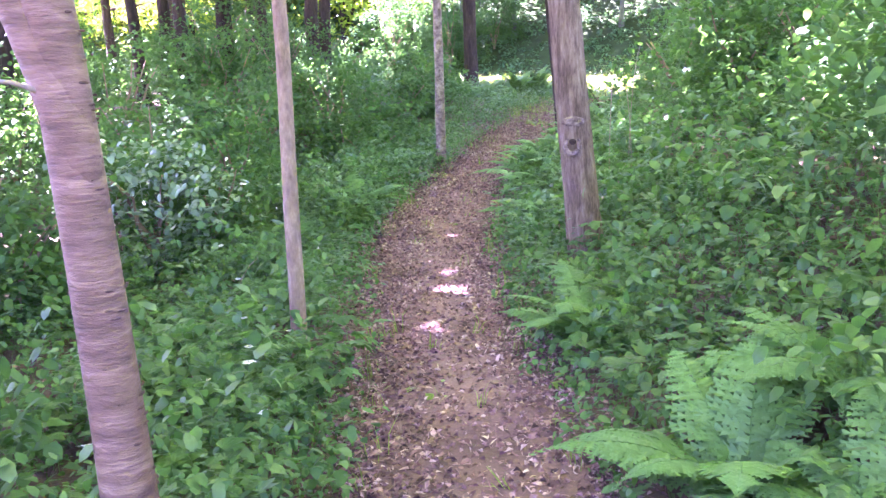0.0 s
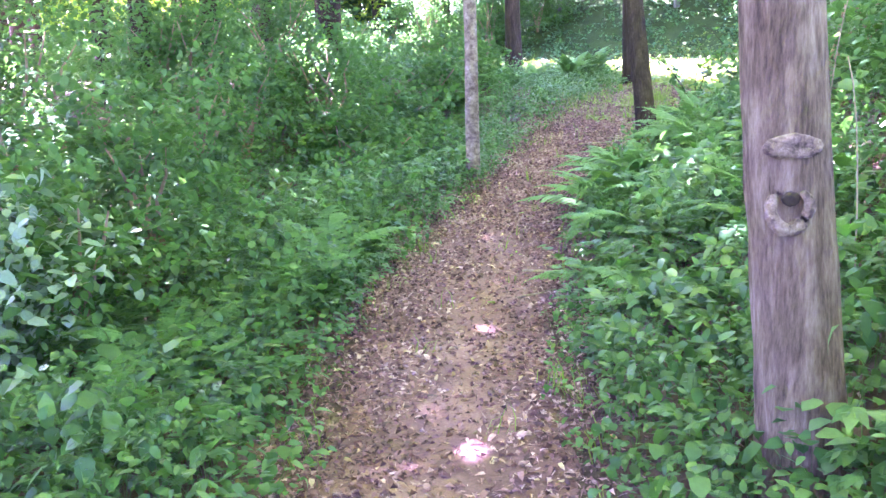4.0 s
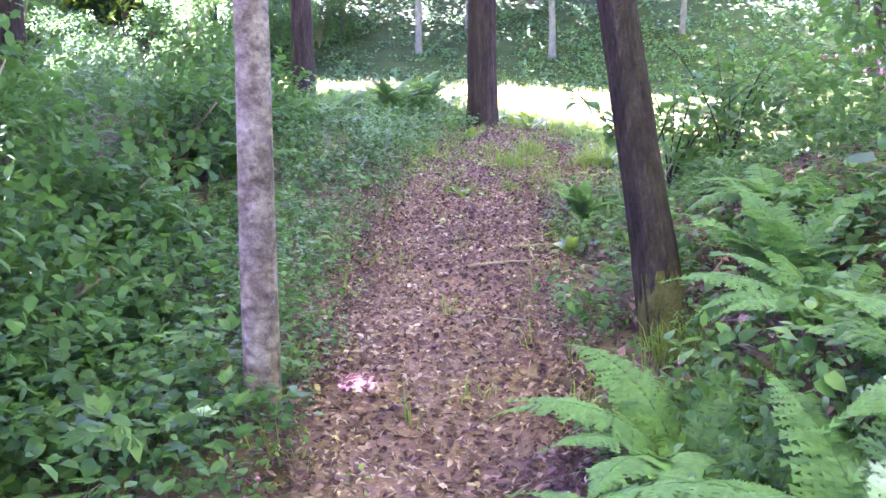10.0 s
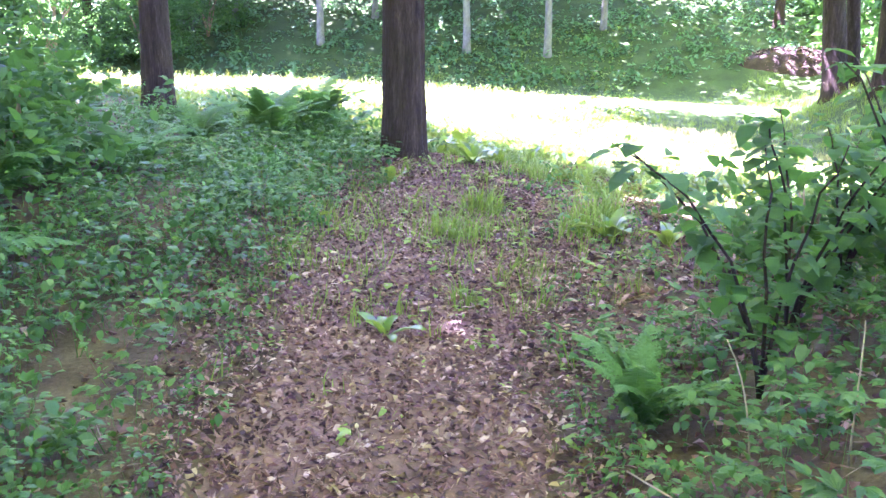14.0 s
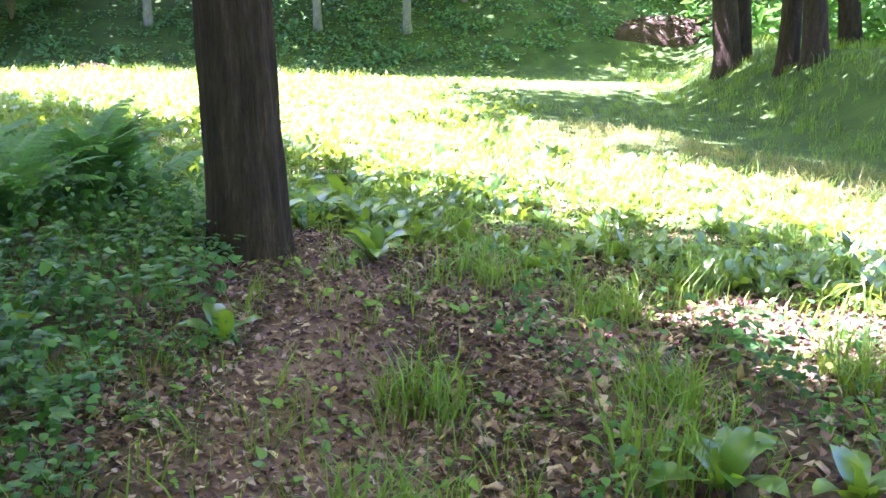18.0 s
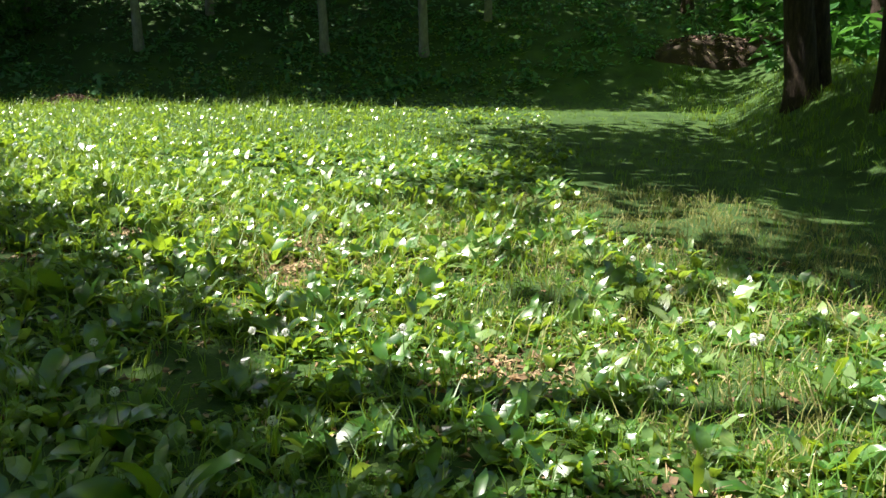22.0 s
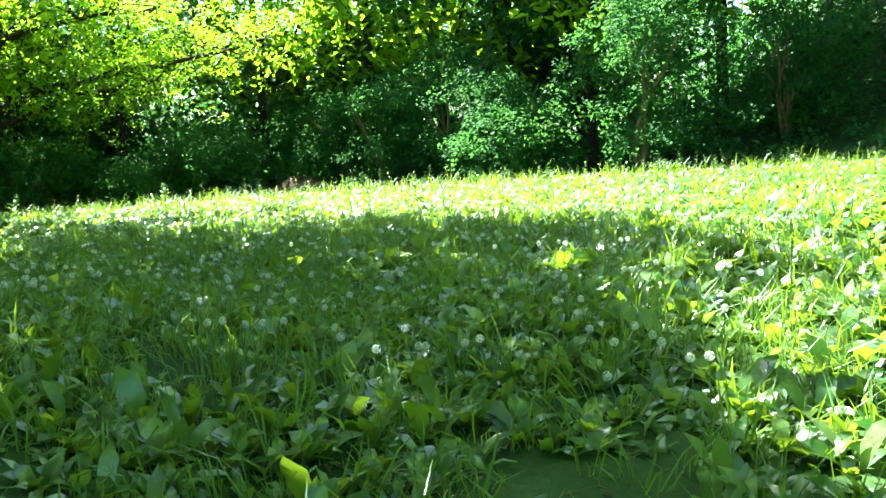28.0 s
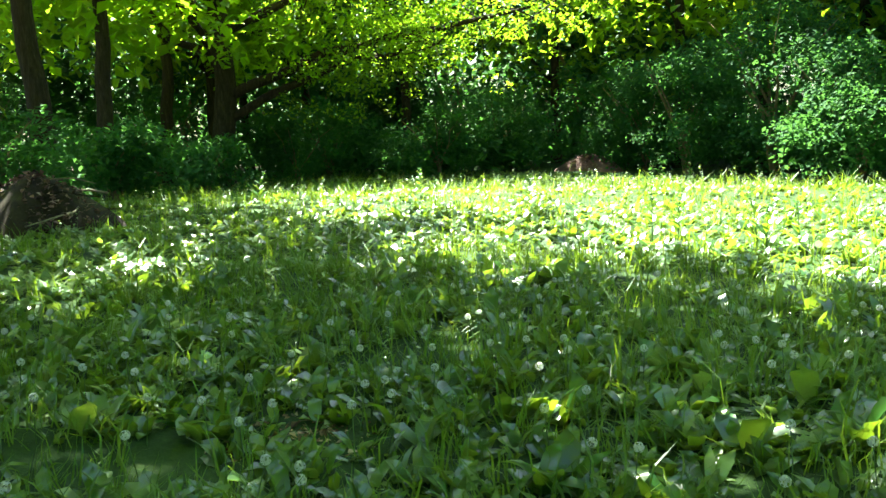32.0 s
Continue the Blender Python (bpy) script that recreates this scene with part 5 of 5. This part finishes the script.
for k, (x, y, s, n) in enumerate([(2.19, 15.26, 0.7, 8), (2.5, 15.0, 0.7, 7), (4.03, 18.85, 0.95, 9), (4.35, 18.6, 0.8, 7), (2.14, 20.8, 0.9, 7), (4.3, 22.2, 1.05, 9), (4.1, 22.7, 1.1, 9), (3.9, 21.2, 0.9, 8), (4.6, 23.3, 1.05, 9), (4.0, 23.4, 1.1, 9), (4.5, 24.0, 1.0, 8), (3.7, 22.4, 1.1, 9), (3.6, 23.0, 1.0, 8), (4.3, 24.6, 1.0, 8), (2.9, 20.5, 0.8, 6), (-1.0, 9.1, 0.9, 7), (2.0, 17.4, 0.6, 6), (5.8, 24.9, 0.7, 7), (5.2, 27.0, 0.8, 7), (3.5, 26.9, 0.8, 7), (5.6, 27.8, 0.8, 7), (1.9, 31.1, 0.85, 7), (1.5, 31.6, 0.8, 7), (0.4, 31.2, 0.8, 7), (0.2, 32.2, 0.9, 8), (2.3, 32.8, 0.9, 8), (-0.8, 33.8, 1.0, 9), (0.9, 33.4, 0.8, 7), (-0.4, 31.0, 0.7, 6), (1.2, 30.6, 0.8, 7)]):
    dock(x, y, s, n, 400 + k)


p = spread(16000, 2.5, 11, 18, 29)
p = p[in_meadow(p) & near_walk(p, 5.0)]
stuff("meadow_litter", scatter(DEADS, on_land(p, 0.03), RNG.uniform(0.5, 1.3, len(p)), 0.4), M_BROWN, "brown dead leaves in the gaps between meadow plants", "dead leaves")
rgb = np.random.default_rng(77)
p = np.concatenate([np.array([x_, y_]) + rgb.normal(0, 0.55 * r_, (int(2600 * r_ * r_) + 40, 2)) for x_, y_, r_ in BARE])
stuff("bare_patch_litter", scatter(DEADS, on_land(p, 0.025), rgb.uniform(0.5, 1.4, len(p)), 0.5), M_BROWN, "dry brown leaves and stalks lying on bare ground", "dead leaves")


def stalk_plant(x, y, h, seed):
    """A tall dock stalk with leaves and a seeded top."""
    rg = np.random.default_rng(seed)
    root = empty("dock_stalk", x, y, float(land(x, y)) - 0.02)
    bx, by = rg.normal(0, 0.06, 2)
    part("stem", tube([(bx * u * u, by * u * u, h * u) for u in np.linspace(0, 1, 6)], np.linspace(0.008, 0.003, 6), 5), M_STEM, root, "", True)
    for k in range(11):
        u = (k + 1.5) / 13
        g = leaf(0.26 * (1.1 - u) + 0.03, 0.09 * (1.1 - u) + 0.012, 3, 0.4, 0.25, (bx * u * u, by * u * u, h * u), 0.9, k * 2.4 + rg.uniform(-0.4, 0.4), 0.05)
        part("leaf", g, M_DOCK, root)
    n = 60
    tz = rg.uniform(0.72, 1.02, n)
    pts = np.column_stack([bx * tz * tz + rg.normal(0, 0.02, n), by * tz * tz + rg.normal(0, 0.02, n), h * tz])
    spike = part("seed_spike", scatter([chip(0.03, 0.018)], pts, 1.0, 0.8), M_WEED, root).name
    tagged(scene.objects[spike], kind="stuff")
    return tagged(root, "tall dark green dock stalk above the meadow leaves", "plant", "dock stalks")


for k, (x, y, h) in enumerate([(-3.05, 38.0, 0.7), (-2.85, 38.2, 0.55), (-2.0, 38.3, 0.65), (-1.8, 38.1, 0.6), (-1.6, 38.4, 0.55), (-6.5, 40.0, 0.6), (-9.5, 40.5, 0.6), (-0.2, 39.5, 0.6), (-12.5, 39.0, 0.6), (1.5, 40.0, 0.6)]):
    stalk_plant(x, y, h, 700 + k)


# ---------------------------------------------------------------- dandelion clocks and small white flowers
def clock_mesh():
    rg = np.random.default_rng(3)
    geos = []
    for _ in range(46):
        d = rg.normal(0, 1, 3)
        d /= np.linalg.norm(d)
        a = np.cross(d, [0.3, 0.5, 0.8])
        a /= np.linalg.norm(a)
        b = np.cross(d, a)
        c = d * 0.019
        geos.append((np.array([c + a * 0.0075, c - a * 0.0038 + b * 0.0068, c - a * 0.0038 - b * 0.0068]), np.array([(0, 1, 2)])))
        geos.append((np.array([d * 0.003, d * 0.003 + a * 0.0005, c]), np.array([(0, 1, 2)])))
    return merge(geos)


CLOCK = mesh_np("seed_head", *clock_mesh(), M_CLOCK)
CLOCK_STEM = mesh_np("stem", *tube([(0, 0, 0), (0.01, 0, 0.12), (0.015, 0.005, 0.25)], (0.003, 0.0026, 0.0022), 5), M_STEM)
first_clock = None
rgc = np.random.default_rng(12)
for k in range(290):
    x, y = rgc.uniform(-4.0, 4.0), rgc.uniform(29.5, 36)
    if k < 40:
        x, y = rgc.uniform(4.5, 9), rgc.uniform(23, 31)
    z = float(land(x, y))
    if first_clock is None:
        first_clock = empty("dandelion_clock", x, y, z)
        for nm, me, dz in (("stem", CLOCK_STEM, 0.0), ("seed_head", CLOCK, 0.25)):
            o = new(nm, me)
            o.parent = first_clock
            o.location = (0.015, 0.005, dz) if dz else (0, 0, -0.01)
        tagged(first_clock, "white dandelion seed head on a thin green stem", "dandelion", "dandelion clocks")
    else:
        copy_thing(first_clock, pose(x, y, z, rgc.uniform(-12, 12), rgc.uniform(-12, 12), rgc.uniform(0, 360)))
FLOWER = merge([hexleaf(0.016, 0.009, (0, 0, 0), 0.3, k * 1.2566, 0.1) for k in range(5)])
UMBEL = merge([(FLOWER[0] + np.array([math.cos(a) * r, math.sin(a) * r, 0.42 + 0.3 * r]), FLOWER[1]) for a, r in ((0, 0), (0.5, 0.018), (1.8, 0.02), (3.0, 0.019), (4.2, 0.02), (5.4, 0.018))])
p = np.array([(-1.05, 4.2), (-1.25, 5.0), (-0.95, 3.6), (-0.9, 4.6), (-1.2, 3.9), (-0.75, 3.3), (1.9, 5.2), (2.3, 6.1), (1.6, 7.2), (-1.6, 6.4), (-2.0, 8.0), (-1.4, 2.9), (2.6, 4.4)])
stuff("white_flowers", scatter([UMBEL], on_land(p), RNG.uniform(0.7, 1.1, len(p)), 0.15), M_PETAL, "small white flower heads above the weeds", "flowers")


# ---------------------------------------------------------------- sticks, knots, moss and litter
def stick(x0, y0, x1, y1, r, seed, label="dry fallen stick lying on the path"):
    rg = np.random.default_rng(seed)
    root = empty("fallen_stick", x0, y0, float(land(x0, y0)))
    q = []
    for u in np.linspace(0, 1, 7):
        x, y = x0 + (x1 - x0) * u, y0 + (y1 - y0) * u
        q.append((x - x0 + rg.normal(0, r), y - y0 + rg.normal(0, r), float(land(x, y)) - root.location[2] + r + 0.02))
    part("wood", tube(q, np.linspace(r, r * 0.5, 7), 7, 0.08, seed), M_STICK, root, "", True)
    return tagged(root, label, "stick", "fallen sticks")


for k, a in enumerate([(0.37, 9.85, 0.63, 9.80, 0.011), (1.45, 15.1, 1.9, 15.15, 0.012), (1.9, 15.15, 2.0, 15.6, 0.008), (1.85, 15.5, 2.15, 15.55, 0.012), (2.2, 13.6, 2.6, 14.0, 0.016), (2.1, 13.9, 2.7, 13.75, 0.012), (2.3, 14.1, 2.9, 14.4, 0.02), (0.0, 11.2, 0.12, 11.45, 0.007), (2.75, 18.3, 2.95, 18.45, 0.006), (1.7, 6.0, 2.2, 6.5, 0.018), (1.5, 5.6, 1.75, 6.3, 0.012), (2.15, 13.25, 2.6, 13.6, 0.007), (2.2, 13.35, 2.75, 13.5, 0.006), (2.25, 13.2, 2.55, 13.7, 0.008), (2.3, 13.45, 2.8, 13.7, 0.007), (2.2, 13.5, 2.5, 13.85, 0.006), (0.3, 9.3, 0.55, 9.45, 0.008), (0.75, 12.3, 1.0, 12.5, 0.007), (1.25, 14.2, 1.6, 14.0, 0.007)]):
    stick(*a, 500 + k)
# bare arching stems beside the path
for k, (x, y, dx, dy, h) in enumerate([(2.25, 15.0, -0.25, 0.25, 0.55), (2.75, 15.7, 0.1, 0.3, 0.5), (2.95, 15.5, 0.2, 0.2, 0.55), (1.55, 8.1, 0.05, 0.1, 1.5), (1.8, 8.4, 0.1, 0.0, 1.7), (1.65, 7.6, -0.05, 0.1, 1.4), (-1.6, 6.2, 0.2, 0.1, 0.7)]):
    root = empty("bare_stem", x, y, float(land(x, y)) - 0.03)
    q = [(dx * u * u, dy * u * u, h * (u - 0.22 * u ** 3)) for u in np.linspace(0, 1, 7)]
    part("stem", tube(q, np.linspace(0.0045, 0.0025, 7), 5, 0.03, k), M_STICK, root, "", True)
    tagged(root, "thin bare upright plant stem among the weeds", "stem", "bare stems")


# ---------------------------------------------------------------- heaps, burrs and the shed on the hill
def brush_heap(name, x, y, rx, ry, h, n, seed, label, mat=None, thick=0.02, turn=0.0):
    """A heap of earth with branches and sticks lying over it."""
    rg = np.random.default_rng(seed)
    z0 = float(land(x, y))
    root = empty(name, x, y, z0)
    u, w = np.meshgrid(np.linspace(0, 1, 9), np.linspace(0, 2 * np.pi, 25))
    lump = 1 + 0.18 * np.sin(3 * w + seed) + 0.1 * np.sin(7 * w)
    hx, hy = rx * u * lump * np.cos(w), ry * u * lump * np.sin(w)
    ct, st = math.cos(turn), math.sin(turn)
    hx, hy = hx * ct - hy * st, hx * st + hy * ct
    hz = h * (1 - u ** 1.7) * (1 + 0.15 * np.sin(5 * w) * u) + np.where(u > 0.99, -0.1, 0) + (land(x + hx, y + hy) - z0)
    gi_ = np.arange(u.size).reshape(u.shape)
    q = [gi_[:-1, :-1].ravel(), gi_[:-1, 1:].ravel(), gi_[1:, 1:].ravel(), gi_[1:, :-1].ravel()]
    part("earth", (np.stack([hx.ravel(), hy.ravel(), hz.ravel()], 1), np.concatenate([np.stack([q[0], q[1], q[2]], 1), np.stack([q[0], q[2], q[3]], 1)])), mat or M_HUMUS, root, "", True)
    lr, la = rg.uniform(0, 1, 900) ** 0.5 * 0.95, rg.uniform(0, 6.28, 900)
    lx, ly = rx * lr * np.cos(la), ry * lr * np.sin(la)
    lx, ly = lx * ct - ly * st, lx * st + ly * ct
    lp = np.column_stack([lx, ly, h * (1 - lr ** 1.7) + land(x + lx, y + ly) - z0 + 0.03])
    part("litter", scatter(DEADS, lp, rg.uniform(0.9, 2.0, 900) * (1 + thick * 8), 0.6), M_DEAD, root)
    for k in range(n):
        a, r = rg.uniform(0, 6.28), rg.uniform(0, 0.8)
        px, py = rx * r * math.cos(a), ry * r * math.sin(a)
        px, py = px * ct - py * st, px * st + py * ct
        d, ln = rg.uniform(0, 6.28), rg.uniform(0.4, 0.9) * min(rx, ry) * 1.4
        pz = h * (1 - r ** 1.7) + float(land(x + px, y + py)) - z0
        c = [(px + math.cos(d) * ln * t, py + math.sin(d) * ln * t, pz + 0.03 - 0.25 * h * abs(t) + rg.normal(0, 0.03)) for t in np.linspace(-0.5, 0.5, 5)]
        part("branch", tube(c, np.linspace(thick, thick * 0.4, 5), 5, 0.05, k), M_STICK if k % 3 == 0 else M_BARK_OAK, root, "", True)
    return tagged(root, label, "heap")


brush_heap("brush_pile", 29.2, 46.0, 2.7, 1.0, 0.9, 60, 3, "pile of cut branches and brown brush below the wood", thick=0.035, turn=-0.76)
brush_heap("leaf_heap", -11.2, 34.4, 1.3, 1.0, 0.8, 14, 5, "heap of brown leaves and twigs at the meadow's edge")
brush_heap("earth_mound", 6.5, 51.5, 0.9, 0.6, 0.28, 3, 8, "low reddish mound of bare earth in the grass", M_PATH)
brush_heap("earth_mound", -17.2, 56.0, 1.4, 0.8, 0.6, 6, 9, "low mound of bare brown earth by the bushes", M_PATH)


def burr(x, y, z, r, seed):
    """A knot that bulges from a trunk."""
    rg = np.random.default_rng(seed)
    bm = bmesh.new()
    bmesh.ops.create_icosphere(bm, subdivisions=2, radius=1.0)
    for v in bm.verts:
        d = v.co.normalized()
        ring = math.exp(-((d.x ** 2 + d.z ** 2) ** 0.5 / 0.35) ** 2)
        v.co = Vector((d.x * r, d.y * r * 0.42, d.z * r * 0.8)) * (1 + 0.12 * math.sin(7 * d.x + seed) * math.sin(6 * d.z) + rg.normal(0, 0.03)) 
        if d.y < 0:
            v.co.y += r * 0.45 * ring
    vs = np.array([tuple(v.co) for v in bm.verts])
    bm.verts.index_update()
    fs = np.array([[v.index for v in f.verts] for f in bm.faces])
    bm.free()
    return vs + np.array([x, y, z]), fs


by_name = {}
for o in list(scene.objects):
    if o.get("label", "").startswith("grey-brown tree with knots"):
        by_name["knotted"] = o
    if o.get("label", "").startswith("dark leaning tree"):
        by_name["mossy"] = o
    if o.name.startswith("cherry_tree"):
        by_name["cherry"] = o
kn = by_name["knotted"]
kx, ky, kz = kn.location
collar = burr(0, 0, 0, 0.078, 86)
part("knot", (collar[0] * np.array([1.15, 0.55, 0.6]) + np.array([0.945 - kx, 6.475 - ky, 0.83 - kz]), collar[1]), M_KNOT, kn, "pale healed knot", True)
ring = [(0.056 * math.cos(a_), -0.012 * math.sin(a_ * 2), 0.060 * math.sin(a_)) for a_ in np.linspace(radians(118), radians(418), 13)]
part("knot", (lambda g_: (g_[0] + np.array([0.935 - kx, 6.452 - ky, 0.65 - kz]), g_[1]))(tube(ring, 0.023 * np.sin(np.linspace(0.5, 2.64, 13)), 8, 0.10, 9)), M_KNOT, kn, "pale swollen rim of a healed branch scar", True)
scar = burr(0, 0, 0, 0.028, 65)
part("scar", (scar[0] + np.array([0.937 - kx, 6.455 - ky, 0.680 - kz]), scar[1]), M_HUMUS, kn, "dark hollow scar", True)
ch = by_name["cherry"]
cx, cy, cz = ch.location
fork = np.array([(-0.935, 2.09, 0.98), (-0.952, 2.09, 1.14), (-0.985, 2.09, 1.28), (-1.04, 2.10, 1.44), (-1.14, 2.13, 1.66), (-1.27, 2.16, 2.0), (-1.38, 2.2, 2.6), (-1.45, 2.3, 3.6)]) - np.array([cx, cy, cz])
part("limb", tube(fork, (0.030, 0.056, 0.055, 0.048, 0.042, 0.036, 0.030, 0.016), 14, 0.015, 4), M_BARK_BAND, ch, "", True)
rgl = np.random.default_rng(17)
dashes = []
for _ in range(230):
    z_, a_, w_ = rgl.uniform(0.15, 2.3), rgl.uniform(0, 6.28), rgl.uniform(0.08, 0.32)
    u_ = z_ / 8.0
    r_ = 0.0725 * (1 - 0.75 * u_) * (1 + 0.15 * math.exp(-z_ / 0.28)) + 0.0005
    q_ = [(-0.046 * z_ + r_ * math.cos(a_ + d_), 0.04 * z_ + r_ * math.sin(a_ + d_), z_) for d_ in np.linspace(-w_, w_, 5)]
    dashes.append(tube(q_, (0.0008, 0.003, 0.0036, 0.003, 0.0008), 5))
tagged(part("lenticels", merge(dashes), M_LENTICEL, ch, "dark corky dashes across the bark"), kind="stuff")
twig = np.array([(-0.99, 2.06, 1.27), (-1.05, 2.02, 1.30), (-1.13, 1.99, 1.31), (-1.25, 1.95, 1.36)]) - np.array([cx, cy, cz])
part("twig", tube(twig, (0.008, 0.006, 0.005, 0.003), 6), M_STICK, ch, "pale dry twig", True)
ms = by_name["mossy"]
u = np.linspace(0, 1, 6)
sleeve = tube(np.column_stack([-0.012 * u, 0.17 * u, 0.03 + 0.42 * u]), np.array([0.158, 0.141, 0.130, 0.124, 0.118, 0.104]), 22, 0.05, 5)
part("moss", sleeve, M_MOSS, ms, "green-brown moss round the foot", True)
g = burr(0, 0, 0, 0.07, 4)
part("burr", (g[0] + np.array([-0.085, 0.54, 1.42]), g[1]), M_BARK_OAK, ms, "", True)


def shed(x, y, w, d, h):
    """A dark board shed, seen between the trees on the hill."""
    z0 = float(land(x, y)) - 0.2
    root = empty("wooden_shed", x, y, z0)

    def box(cx, cy, cz, sx, sy, sz):
        v = np.array([(cx + a * sx / 2, cy + b * sy / 2, cz + c * sz / 2) for a in (-1, 1) for b in (-1, 1) for c in (-1, 1)])
        f = np.array([(0, 1, 3), (0, 3, 2), (4, 6, 7), (4, 7, 5), (0, 4, 5), (0, 5, 1), (2, 3, 7), (2, 7, 6), (0, 2, 6), (0, 6, 4), (1, 5, 7), (1, 7, 3)])
        return v, f
    nb = 16
    for k in range(nb):
        part("board", box(-w / 2 + (k + 0.5) * w / nb, -d / 2, h / 2, w / nb * 0.93, 0.05, h), M_BOARD, root)
    for sx in (-1, 1):
        part("side_wall", box(sx * w / 2, 0, h / 2, 0.06, d, h), M_BOARD, root)
    part("back_wall", box(0, d / 2, h / 2, w, 0.06, h), M_BOARD, root)
    for sy in (-1, 1):
        v, f = box(0, 0, 0, w + 0.8, d * 0.62, 0.08)
        v = v @ rot_x(np.array(-sy * 0.5)).T + np.array([0, sy * d * 0.27, h + d * 0.13])
        part("roof", (v, f), M_ROOF, root)
    return tagged(root, "dark brown board shed on the wooded hill", "shed")


shed(7.5, 70.0, 5.0, 4.0, 2.6)

# paler curled leaves lying loose on the trodden leaves
rgp = np.random.default_rng(91)
p = np.column_stack([rgp.uniform(-1.6, 4.8, 34000), rgp.uniform(-1, 21.5, 34000)])
p = p[np.abs(off(p)) < half(p[:, 1]) + 0.15 + 0.45 * ease((p[:, 1] - 15) / 2)]
p = p[rgp.uniform(0, 1, len(p)) < 0.35 + 0.65 * ease((p[:, 1] - 9) / 5)]
stuff("pale_fallen_leaves", scatter(DEADS, on_land(p, 0.026), rgp.uniform(0.35, 0.85, len(p)), 0.55), M_BROWN, "light brown curled leaves lying on the path", "dead leaves")
